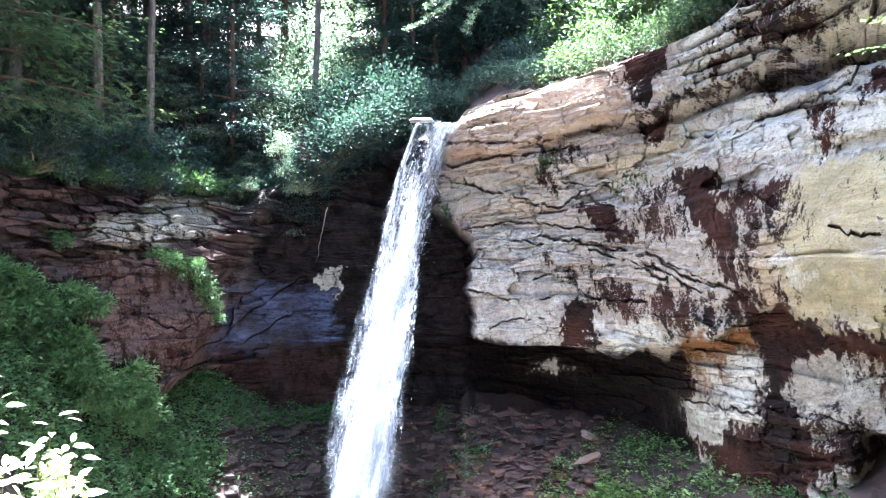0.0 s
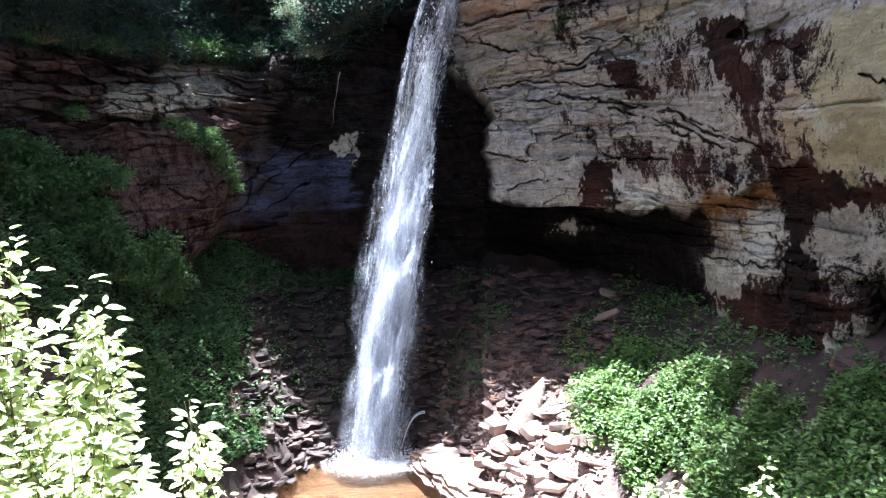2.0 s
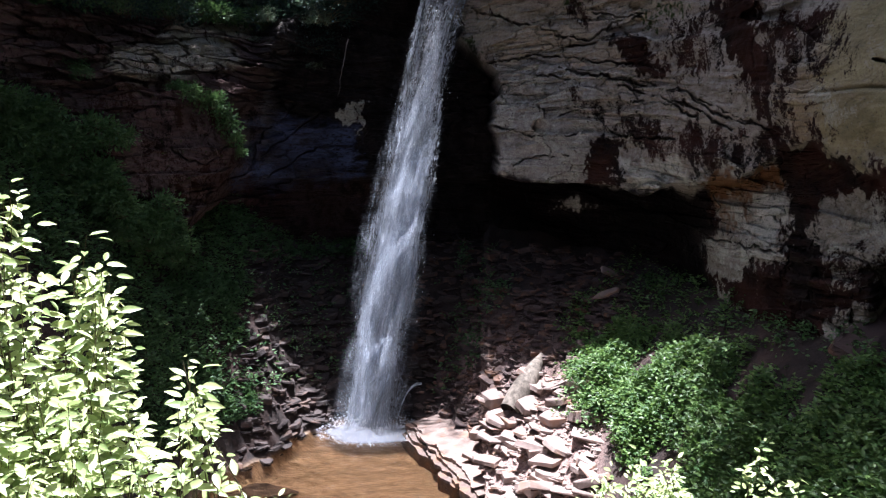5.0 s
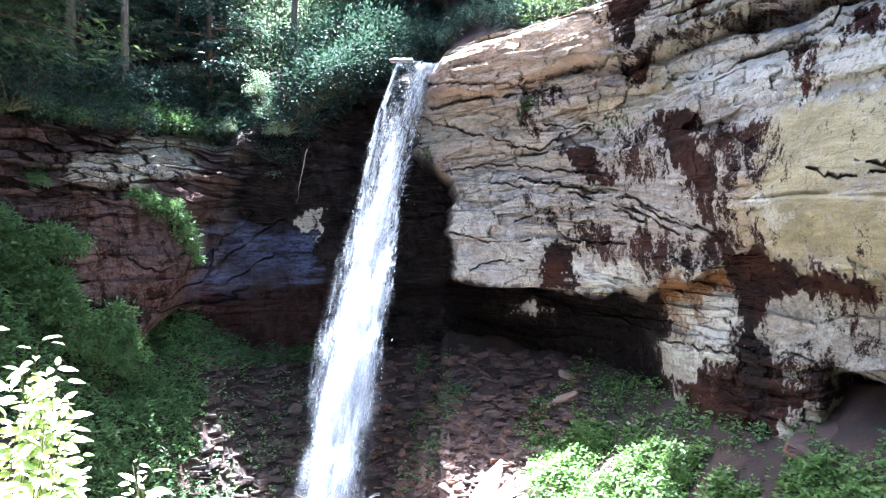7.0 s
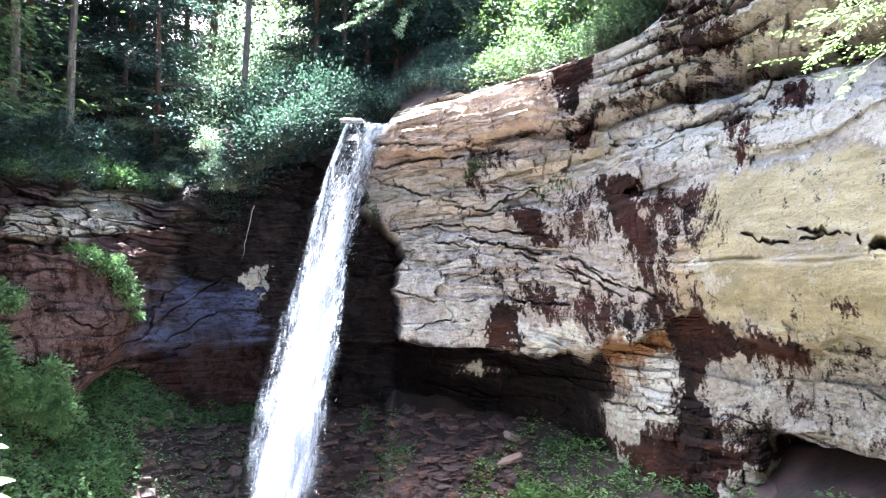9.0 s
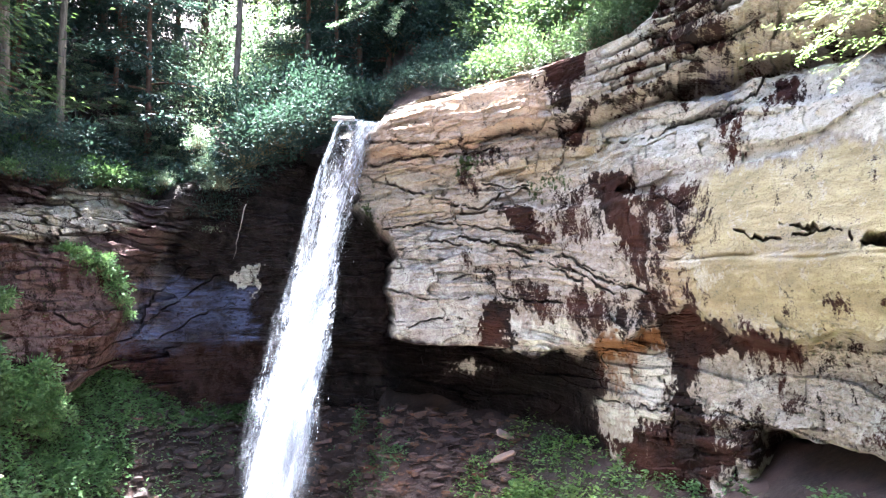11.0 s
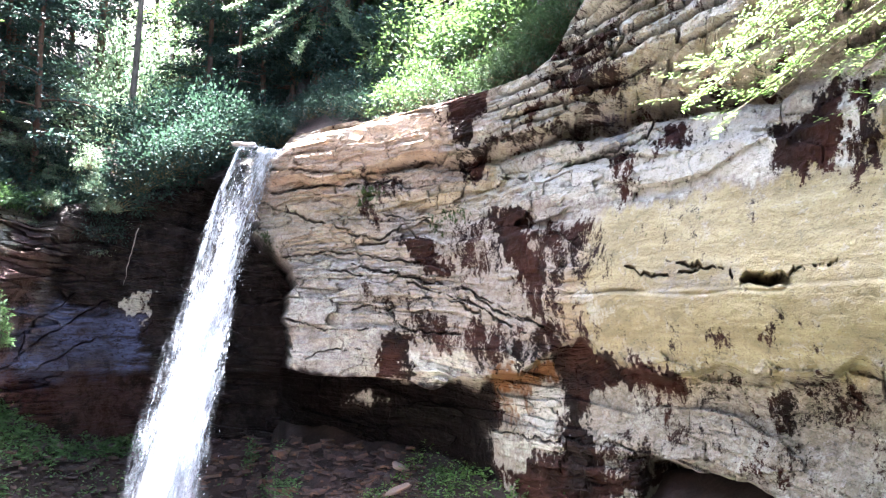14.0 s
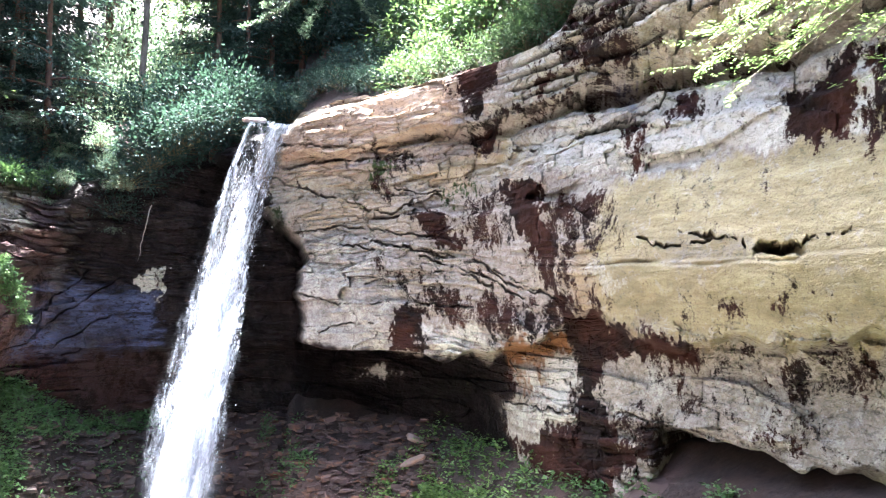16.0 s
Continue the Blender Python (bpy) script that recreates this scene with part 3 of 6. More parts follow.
TAN_PATCH = [
    (0.8, ((-23.8, 14.05), (-22.1, 15.04), (-19.0, 16.15), (-13.5, 16.80), (-15.7, 15.70), (-14.9, 14.94), (-17.5, 14.25), (-21.4, 13.67))),
    (0.95, ((22.4, 14.53), (25.4, 15.14), (29.6, 15.35), (35.3, 15.24), (40.7, 14.94), (40.5, 11.36), (31, 11.19), (24.3, 11.6), (20.8, 12.38), (20.8, 13.02), (22.8, 13.59))),
    (0.8, ((0.8, 18.72), (4.2, 20.18), (8.2, 20.56), (12.7, 19.52), (12.7, 18.07), (9.9, 18.18), (4.3, 17.39), (0.4, 17.58))),
    (0.7, ((8.3, 16.97), (14.8, 17.48), (20, 17.19), (18, 16.14), (10.8, 15.96))),
    (0.5, ((25.4, 18.32), (31.8, 18.01), (35.4, 18.02), (35.4, 17.71), (30.3, 17.87), (25.4, 18.02))),
    (0.35, ((0.6, 17.34), (8.6, 16.68), (10.1, 14.46), (1.8, 15.04))),
]
SLATE_SHEEN_PATCH = [
    (0.3, ((23.7, 12.95), (25.5, 13.19), (29.9, 13.36), (32.8, 13.14), (32.4, 12.84), (28.1, 12.79))),
    (0.55, ((23.7, 17.96), (25.1, 17.93), (25.4, 16.84), (23.9, 16.9))),
    (0.08, ((25.4, 17.9), (30.3, 17.75), (35.3, 16.49), (35.3, 16), (29.9, 15.81), (25.4, 16.59))),
    # sky's blue sheen on the wet alcove wall, painted into the rock
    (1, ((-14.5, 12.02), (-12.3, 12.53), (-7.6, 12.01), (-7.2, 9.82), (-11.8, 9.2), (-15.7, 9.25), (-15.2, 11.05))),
]
RUST = [
    (1, ((16.1, 10.57), (18.9, 10.87), (19.9, 11.24), (21, 11.15), (21, 10.53), (18.1, 10.22), (16.7, 9.79), (16.1, 9.93))),
    (0.8, ((16.3, 9.95), (17.1, 10.01), (18.1, 9.01), (17.7, 8.88))),
    (0.8, ((18.5, 10.24), (19.1, 10.27), (19, 9.26), (18.5, 9.4))),
    (0.75, ((24.3, 11.15), (27.7, 11.13), (29.5, 11.06), (27.7, 10.78), (25.1, 10.84))),
    (0.45, ((20.8, 11.58), (22, 11.42), (21.6, 10.92), (20.8, 10.89))),
]
MOSS = [
    (0.55, ((11.2, 16.14), (13.6, 16.37), (14.4, 15.61), (12.4, 15.15), (11, 15.43))),
    (0.6, ((5.9, 17.32), (7.9, 17.32), (8, 16.77), (6.8, 16.39))),
    (0.55, ((8.4, 14.12), (10.9, 13.86), (12.1, 13.42), (9.7, 13.63))),
    (0.55, ((8.7, 8.29), (13.8, 9.54), (14.6, 8.8), (11, 7.83))),
    (0.6, ((-0.6, 15.87), (0.9, 15.73), (1.2, 14.32), (-0.6, 14.84))),
    (0.55, ((25.4, 18.13), (31.8, 17.98), (35.4, 17.97), (35.4, 17.8), (31.4, 17.88), (25.4, 18.02))),
    (0.4, ((30.2, 11.12), (32.7, 11.01), (32.7, 10.69), (30.6, 10.48))),
    (0.4, ((24.3, 14.84), (31.8, 14.52), (31.8, 14.29), (24.7, 14.55))),
]
STAIN_SHADE_LEDGE = [
    # next two: dark strip along the slot, the cap's shade painted on
    (0.8, ((13.8, 17.84), (15.6, 18.07), (17.6, 18.22), (19.8, 18.05), (22.7, 18.11), (25.4, 18.01), (25.4, 17.95), (22.7, 18.05), (19.8, 17.97), (17.6, 18.03), (15.6, 17.93))),
    (0.7, ((25.4, 18.02), (28.1, 18.01), (31.8, 17.89), (35.4, 17.90), (35.4, 17.73), (31.8, 17.82), (28.1, 17.91), (25.4, 17.93))),
    (0.7, ((19.7, 21.08), (21.9, 20.27), (23.9, 20.02), (26.2, 19.40), (23.5, 19.64), (20.3, 20.03))),
]
# open joints: half width in metres, then the line by bearing and height
CRACK_CAP = [
    (0.1, ((0.6, 17.43), (4, 17.45), (8.3, 17.49), (10.1, 17.44))),
    (0.09, ((10.1, 18.13), (12.3, 18.04), (13.7, 18))),
    (0.09, ((13.8, 17.87), (14.4, 17.41), (15.6, 18.02), (17.6, 18.11), (19.8, 18.01), (22.7, 18.08))),
    (0.06, ((16.4, 16.95), (19.6, 16.68), (22.7, 16.96), (25.4, 16.76), (27.4, 16.85))),
    (0.06, ((0.4, 18.41), (2.7, 18.06), (5.9, 17.89), (7.9, 17.95))),
    (0.05, ((27.9, 17.91), (26.6, 17.09), (23.1, 16.94))),
    (0.07, ((16.2, 17.93), (17.4, 18.14), (19.9, 18.01))),
    (0.05, ((8.4, 16.31), (10.2, 15.89), (12.4, 15.97))),
]
CRACK_MIDDLE = [
    (0.07, ((6, 15.64), (8, 15.25), (9.6, 15.77), (11.6, 15.81))),
    (0.06, ((8.5, 12.53), (10.9, 13), (13.7, 12.86), (15.3, 12.38))),
    (0.1, ((9.1, 12.47), (9.7, 12.1), (10.9, 11.82), (14.1, 11.76))),
    (0.07, ((6.5, 12.64), (7.7, 12.81), (8.5, 13.1))),
    (0.05, ((3.1, 10.61), (4.6, 10.96), (7, 11.09))),
    (0.05, ((2.2, 13.74), (4.5, 14.17), (6.9, 13.95))),
    (0.08, ((6.1, 14.4), (9.3, 13.89), (13.7, 13.38), (16.5, 12.59), (18.9, 12.23))),
    (0.06, ((-0.3, 17.16), (2.8, 16.3), (6, 15.7))),
    (0.06, ((1.3, 14.74), (4.5, 14.89), (8.4, 14.55), (11.7, 14.24))),
    (0.06, ((10.1, 13.56), (14.1, 12.9), (18.5, 11.89))),
    (0.05, ((11.7, 13.63), (15.7, 12.96), (19.9, 12.06))),
    (0.05, ((1.9, 12.2), (4.6, 11.75), (8.1, 11.9))),
]
CRACK_LOW = [
    (0.07, ((28.3, 13.66), (29.6, 13.48), (32.1, 13.45), (32.5, 13.24))),
    (0.05, ((16.6, 8.61), (20.5, 8.77), (23.6, 9.09))),
    (0.05, ((32.8, 13.14), (35.9, 13.18), (38.6, 13.44))),
    (0.05, ((25.1, 13.64), (27.7, 13.27), (30.3, 13.39))),
    (0.05, ((-15.4, 10.04), (-13.7, 11), (-11.5, 12.01), (-9.6, 12.81))),
    (0.05, ((-15.2, 11.05), (-13.4, 12.02), (-11.9, 13.05))),
    (0.05, ((-13.7, 9.71), (-11.1, 10.96), (-8.8, 11.47))),
    (0.06, ((-19.9, 11.18), (-17.8, 10.48), (-15.6, 11.55))),
    (0.06, ((-17.4, 9.37), (-14.8, 10.27), (-14.5, 11.52))),
]


def outline_gap(px, pz, points):
    """Distance to an outline in metres, below zero inside it."""
    best, inside = np.full(px.shape, 1e9), np.zeros(px.shape, bool)
    for (x0, z0), (x1, z1) in zip(points, points[1:] + points[:1]):
        dx, dz = x1 - x0, z1 - z0
        t = np.clip(((px - x0) * dx + (pz - z0) * dz) / (dx * dx + dz * dz + 1e-9), 0, 1)
        best = np.minimum(best, np.hypot(px - x0 - t * dx, pz - z0 - t * dz))
        inside ^= ((z0 > pz) != (z1 > pz)) & (px < (x1 - x0) * (pz - z0) / (z1 - z0 + 1e-12) + x0)
    return np.where(inside, -best, best)


def patches(side, z, rows, soft=0.36):
    """Marks with outlines: full strength inside, fading over their edge."""
    total = np.zeros_like(side)
    for strength, points in rows:
        scale = 0.0175 * float(curve(np.mean([q[0] for q in points]), WALL))
        here = ((side > min(q[0] for q in points) - 1.5) & (side < max(q[0] for q in points) + 1.5) &
                (z > min(q[1] for q in points) - 0.6) & (z < max(q[1] for q in points) + 0.6))
        d = outline_gap(side[here] * scale, z[here], [(q[0] * scale, q[1]) for q in points])
        total[here] = np.maximum(total[here], strength * ramp(d, soft, -soft * 0.6))
    return total


def open_joints(side, z):
    """How deep a point lies in one of the wall's long open joints, 0 to 1."""
    total = np.zeros_like(side)
    for width, points in CRACK_CAP + CRACK_MIDDLE + CRACK_LOW:
        here = ((side > min(q[0] for q in points) - 0.6) & (side < max(q[0] for q in points) + 0.6) &
                (z > min(q[1] for q in points) - 0.4) & (z < max(q[1] for q in points) + 0.4))
        px, pz = side[here], z[here]
        px, pz = px + 0.25 * smooth_noise(px * 1.3, pz * 2, 34), pz + 0.09 * smooth_noise(px * 1.7, pz * 2, 35) + 0.05 * smooth_noise(px * 6, pz * 5, 36)
        scale = 0.0175 * float(curve(points[0][0], WALL))
        uneven = width * np.clip(0.5 + 0.75 * fbm(px * 1.4, pz * 1.4, 33, 4), 0.05, 1.3)
        for (x0, z0), (x1, z1) in zip(points, points[1:]):
            dx, dz = (x1 - x0) * scale, z1 - z0
            t = np.clip(((px - x0) * scale * dx + (pz - z0) * dz) / (dx * dx + dz * dz + 1e-9), 0, 1)
            d = np.hypot((px - x0) * scale - t * dx, pz - z0 - t * dz)
            total[here] = np.maximum(total[here], ramp(d, uneven, uneven * 0.25))
    return total


def cliff_piece(name, s0, s1, label, step=0.1):
    rows = 520
    across = np.concatenate([np.arange(s0, -33, 0.8), np.arange(max(s0, -33), min(s1, 43), step), np.arange(43.0, s1, 0.7), [s1]])
    cols = len(across)
    side, v = np.meshgrid(across, np.linspace(0, 1, rows))
    bottom, top = curve(side, BASE) - 2.5, curve(side, TOP)
    z = bottom + (top - bottom) * v + (0.2 + 0.5 * ramp(side, -10, -14)) * fbm(side * 0.5, side * 0, 21, 3) * v
    relief, joint = wall_relief(side, z)
    far = wall_shape(side, z) - relief
    me = raw_mesh(name, polar(side, far, z).reshape(-1, 3), sheet_faces(rows, cols), [CLIFF], False)
    wob = side + 1.0 * smooth_noise(side * 0.5, z * 1.0, 40) + 0.3 * smooth_noise(side * 3, z * 4, 41)
    zob = z + 0.35 * smooth_noise(side * 0.6, z * 1.1, 42) + 0.15 * smooth_noise(side * 3, z * 3, 43)
    right = right_share(side, z) * np.maximum(ramp(side, 0.3, 1.0), ramp(z, 15.0, 15.8) * ramp(side, -1.8, -1.0))
    soft_side = side + 0.6 * smooth_noise(side * 1.2, z * 1.8, 45) + 0.4 * smooth_noise(side * 6, z * 7, 46)
    soft_z = z + 0.26 * smooth_noise(side * 1.2, z * 1.8, 47) + 0.15 * smooth_noise(side * 6, z * 7, 48)
    warm = np.maximum(patches(soft_side, soft_z, TAN_PATCH, 0.5), 0.85 * box(wob, zob, 39, 95, 11.3, 16, 1.0))
    cool = 1 - 0.9 * np.clip(2 * patches(soft_side, soft_z, PALE_BAND[:2], 0.4), 0, 1)
    store(me, "tan", np.clip((warm + 0.27 * right) * cool + 0.4 * box(wob, zob, 20, 90, 18.4, 27, 0.6), 0, 1))
    store(me, "calm", 0.93 * box(wob, zob, 21, 95, 11.5, 15.4, 1.5))
    store(me, "joint", joint)
    store(me, "pink", box(wob, zob, -3, 15, 16.8, 22, 0.8) + 0.5 * box(wob, zob, 1, 22, 10, 16.5, 1.0))
    pale = np.maximum(patches(soft_side, soft_z, PALE_PATCH), patches(soft_side, soft_z, PALE_BAND, 0.3))
    store(me, "pale", np.maximum(pale, 0.25 * right + 0.4 * box(wob, zob, 16, 45, 18.4, 24, 1.5) + 0.25 * box(wob, zob, 15, 40, 15.4, 18.2, 1.2) + 0.2 * box(wob, zob, 24, 60, 8, 10.8, 0.6)))
    slate_sheen = patches(soft_side, soft_z, SLATE_SHEEN_PATCH, 0.4)
    store(me, "slate_sheen", np.clip(slate_sheen * (0.8 + 0.5 * fbm(side * 0.5, z * 0.9, 49, 4)), 0, 1))
    store(me, "red", np.clip(0.9 * box(wob, zob, -15, -3, 6, 9.7, 0.5) + 0.85 * box(wob, zob, -90, -13, 3, 17.4, 0.8), 0, 1) * (1 - np.clip(pale, 0, 1)))
    store(me, "rust", patches(soft_side, soft_z, RUST))
    stain_shade = np.maximum.reduce([patches(soft_side, soft_z, rows) for rows in (STAIN_CAP, STAIN_SHADE_LEDGE, STAIN_SHADE_MIDDLE, STAIN_SHADE_LOW, STAIN_DRIP)])
    stain_shade = np.maximum(stain_shade, 0.12 * box(wob, zob, 8, 24, 10.4, 15.5, 2) + 0.2 * box(wob, zob, 20, 90, 18, 27, 1) + 0.14 * box(wob, zob, 22, 45, 7, 11.2, 1))
    # shade below the overhang, put into the colour of the recess
    stain_shade = np.maximum(stain_shade, 0.85 * box(wob, zob, 1, 17, 4, 9.9, 0.3) * right * (1 - np.clip(pale * 1.2, 0, 1)))
    store(me, "stain_shade", stain_shade + (0.44 - 0.14 * box(wob, zob, -30, -12.6, 12.8, 17, 0.6)) * (1 - right) * (1 - 0.5 * np.clip(pale * 1.3, 0, 1)))
    store(me, "moss", patches(soft_side, soft_z, MOSS) + 0.3 * box(wob, zob, -90, -13, 5, 18, 0.5))
    # alcove wall is wet; the box paints shade into the undercut foot
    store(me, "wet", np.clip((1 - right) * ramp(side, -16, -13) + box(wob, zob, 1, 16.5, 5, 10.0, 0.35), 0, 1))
    return tagged(new(name, me), label, "cliff", kind="structure")


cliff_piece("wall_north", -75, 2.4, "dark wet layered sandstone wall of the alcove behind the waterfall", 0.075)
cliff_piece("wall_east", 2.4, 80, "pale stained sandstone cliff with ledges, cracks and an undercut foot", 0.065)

# ---- ground ----


def ground_height(side, far):
    """Height of the gorge floor: talus below the cliff, near slope below the eye, pool bed between."""
    under = curve(side, [(-75, 0.5), (-14, 1.5), (-12, 3.0), (1, 3.0), (2, 4.8), (14, 3.0), (20, 1.2), (80, 1.0)])
    foot = curve(side, WALL) + under
    fall = curve(side, [(-180, 0.3), (-75, 0.5), (-30, 0.85), (-24, 1.05), (-17, 0.95), (-13, 0.72), (-8, 0.70), (-4.4, 0.68), (-2, 0.60), (0.7, 0.50), (5, 0.47), (10, 0.46),
                        (18, 0.42), (25, 0.38), (35, 0.35), (80, 0.3)])
    a = np.minimum(curve(side, BASE) - fall * (foot - far), curve(side, BASE) + 0.5)
    b = curve(far, [(0, 10.5), (1.5, 10.4), (3, 8.9), (6, 5.6), (12, 2.4), (17, 1.0), (20, 0.35), (22, -0.4), (40, -6)])
    bumps = 0.12 * fbm(side * far * 0.02, far * 0.9, 50, 4) * ramp(far, 3, 8)
    z = np.logaddexp(a * 3, b * 3) / 3
    return np.maximum(z, -0.45) + bumps * 0.6


def ground_at(side, far):
    return float(ground_height(np.array([float(side)]), np.array([float(far)]))[0])


def gorge_floor():
    side, far = np.meshgrid(np.linspace(-75, 80, 520), np.concatenate([np.linspace(0.0, 16, 60), np.linspace(16.2, 45, 190)]))
    z = ground_height(side, far)
    me = raw_mesh("ground", polar(side, far, z).reshape(-1, 3), sheet_faces(*side.shape), [SOIL], True)
    store(me, "bed", ramp(z, 0.15, -0.1))
    store(me, "scree", ramp(side, -0.8, 0.6) * ramp(side, 11.5, 8.5) * ramp(z, 5.0, 3.0) * ramp(far, 19, 20.5))
    return tagged(new("ground", me), "bare reddish soil and leaf litter sloping down to the pool", "ground", kind="structure")


ground = gorge_floor()


def hillside(name, s0, s1, label):
    """Wooded ground that climbs from the cliff's top, and behind the eye, to the horizon."""
    side, v = np.meshgrid(np.linspace(s0, s1, 160), np.linspace(0, 1, 130) ** 2.6)
    inner = (side > -75) & (side < 80)
    start = np.where(inner, np.where(side < 2, curve(side, WALL) + 1.7, curve(side, WALL) + 0.9), 0.0)
    z0 = np.where(inner, curve(side, TOP) - 0.3, 10.4)
    far = start + v * 900
    z = z0 + (far - start) * 0.7 * np.exp(-(far - start) / 260) + 0.4 * fbm(side * 0.4, far * 0.3, 60, 3) * ramp(far - start, 0.5, 4)
    if s0 >= 80:
        # meets the gorge floor and the cliff top along both edges
        turn = np.where(side < 182, 80.0, -75.0)
        gorge = np.where(far < curve(turn, WALL) + 0.9, ground_height(turn, np.minimum(far, 20)), curve(turn, TOP) + (far - curve(turn, WALL)) * 0.6)
        gorge = np.minimum(gorge, z + 30)
        away = ramp(np.minimum(side - 80, 285 - side), 0, 40)
        z = gorge * (1 - away) + z * away
    me = raw_mesh(name, polar(side, far, z).reshape(-1, 3), sheet_faces(*side.shape), [SOIL], True)
    store(me, "bed", 0 * z)
    store(me, "scree", 0 * z)
    return tagged(new(name, me), label, "hillside", kind="structure")


hillside("ground_upper", -75, 80, "dark forest floor climbing behind the cliff top")
hillside("ground_behind", 80, 285, "dark wooded slope on the near side of the gorge")


def hill_at(side, far):
    start = float(curve(side, WALL)) + (1.7 if side < 2 else 0.9)
    d = far - start
    return float(curve(side, TOP)) - 0.3 + d * 0.7 * math.exp(-d / 260)


# ---- water ----
LIP, FOOT = np.array([-0.15, 34.9, 19.4]), np.array([-3.93, 32.0, 0.0])


def pool():
    side, far = np.meshgrid(np.linspace(-24, 8, 300), np.linspace(17, 34.5, 320))
    flat = polar(side, far, np.zeros_like(far))
    away = np.hypot(flat[..., 0] - FOOT[0], flat[..., 1] - FOOT[1])
    swell = 0.018 * np.sin(away * 6.5 + 2.5 * fbm(flat[..., 0] * 0.7, flat[..., 1] * 0.7, 54, 3)) * np.exp(-away * 0.12)
    swell = swell + 0.035 * fbm(flat[..., 0] * 1.3, flat[..., 1] * 3.6, 55, 4)
    me = raw_mesh("water", (flat + swell[..., None] * [0, 0, 1]).reshape(-1, 3), sheet_faces(*side.shape), [POOL], True)
    return tagged(new("water", me), "clear shallow brown pool under the waterfall", "pool", kind="structure")


pool()


def curtain(name, mat, parent, offset, across, body, seed, back=0.0, label=""):
    """A falling sheet. offset and across: tables of sideways shift and width by the share fallen."""
    rows, cols = 160, 26
    u, h = np.meshgrid(np.linspace(-0.5, 0.5, cols), np.linspace(-0.012, 1, rows))
    drop = np.clip(h, 0, 1)
    width = curve(drop, across)
    x = LIP[0] + (FOOT[0] - LIP[0]) * drop ** 0.8 + curve(drop, offset) + u * width
    y = LIP[1] + (FOOT[1] - LIP[1]) * drop ** 0.55 + back + 0.25 * smooth_noise(u * 7 + drop * 2, drop * 9, seed) * (0.3 + drop) - np.minimum(h, 0) * 60
    z = LIP[2] + (FOOT[2] - LIP[2]) * drop - 0.12 * drop ** 0.3 * (1 - drop)
    me = raw_mesh(name, np.stack([x, y, z], -1).reshape(-1, 3), sheet_faces(rows, cols), [mat], True)
    layer = me.uv_layers.new(name="UVMap")
    index = np.empty(len(me.loops), np.int32)
    me.loops.foreach_get("vertex_index", index)
    uv = np.stack([(u * width + seed * 3.7).ravel(), (h * 9 + seed).ravel()], -1)[index]
    layer.data.foreach_set("uv", uv.astype(np.float32).ravel())
    ragged = u + 0.12 * smooth_noise(u * 3 + seed, drop * 14, seed + 60)
    store(me, "body", curve(drop, body) + 0.08 - 1.1 * np.abs(ragged) ** 2)
    store(me, "edge", ramp(np.abs(u), 0.5, 0.40))
    return part(name, me, parent, label)


def waterfall():
    fall = tagged(empty("waterfall", (0, 0, 0)), "white waterfall dropping free from the cliff's lip into the pool", "waterfall")
    even = [(0, 0), (1, 0)]
    for i in range(2):
        curtain("water_curtain", FALL, fall, [(0, 0.32), (0.3, 0.15 - 0.15 * i), (1, 0.1 * (i - 1))], [(0, 1.45), (0.15, 1.7), (0.4, 2.2), (0.75, 2.3), (1, 1.7)],
                [(0, -0.04), (0.12, -0.09), (0.25, -0.06), (0.4, 0.0), (0.6, 0.05), (0.85, 0.12), (1, 0.2)], i + 1, 0.3 * (i - 0.5))
    curtain("side_curtain", FALL, fall, [(0, -0.85), (0.1, -0.9), (0.25, -0.85), (0.5, -0.6), (1, -0.3)], [(0, 0.4), (0.2, 0.75), (0.6, 1.2), (1, 0.9)], [(0, -0.02), (0.3, -0.06), (1, -0.08)], 5, -0.2)
    for i in range(2):
        curtain("water_veil", VEIL, fall, [(0, -0.25), (0.3, -0.25), (0.6, -0.2), (1, 0.05)], [(0, 1.7), (0.2, 2.5), (0.6, 3.2), (0.85, 3.0), (1, 2.6)], [(0, -0.08), (0.4, 0.0), (1, 0.05)], 8 + i, 0.5 * (i * 2 - 1))
    for i in range(2):
        curtain("mist", MIST, fall, [(0, 0), (1, 0.15)], [(0, 1.2), (0.5, 2.6), (0.8, 3.2), (1, 3.4)], [(0, -0.4), (0.4, -0.12), (0.8, 0.02), (1, 0.08)], 12 + i, -0.5 - 0.5 * i)
    s = np.linspace(0, 1, 14)
    top, low = np.array([-1.7, 32.3, 1.75]), np.array([-2.75, 31.7, 0.0])
    u, t = np.meshgrid(np.linspace(-0.5, 0.5, 7), s)
    p = np.stack([top[0] + (low[0] - top[0]) * t ** 0.7, top[1] + (low[1] - top[1]) * t + u * 0.35, top[2] + (low[2] - top[2]) * t ** 2 - 0.05 * np.cos(u * 6)], -1)
    me = raw_mesh("side_stream", p.reshape(-1, 3), sheet_faces(14, 7), [FALL], True)
    layer = me.uv_layers.new(name="UVMap")
    index = np.empty(len(me.loops), np.int32)
    me.loops.foreach_get("vertex_index", index)
    layer.data.foreach_set("uv", (np.stack([u.ravel() * 0.5 + 40, t.ravel()], -1)[index]).astype(np.float32).ravel())
    store(me, "body", 0.05 + 0 * u)
    store(me, "edge", ramp(np.abs(u), 0.5, 0.2))
    part("side_stream", me, fall)
    return fall


waterfall()


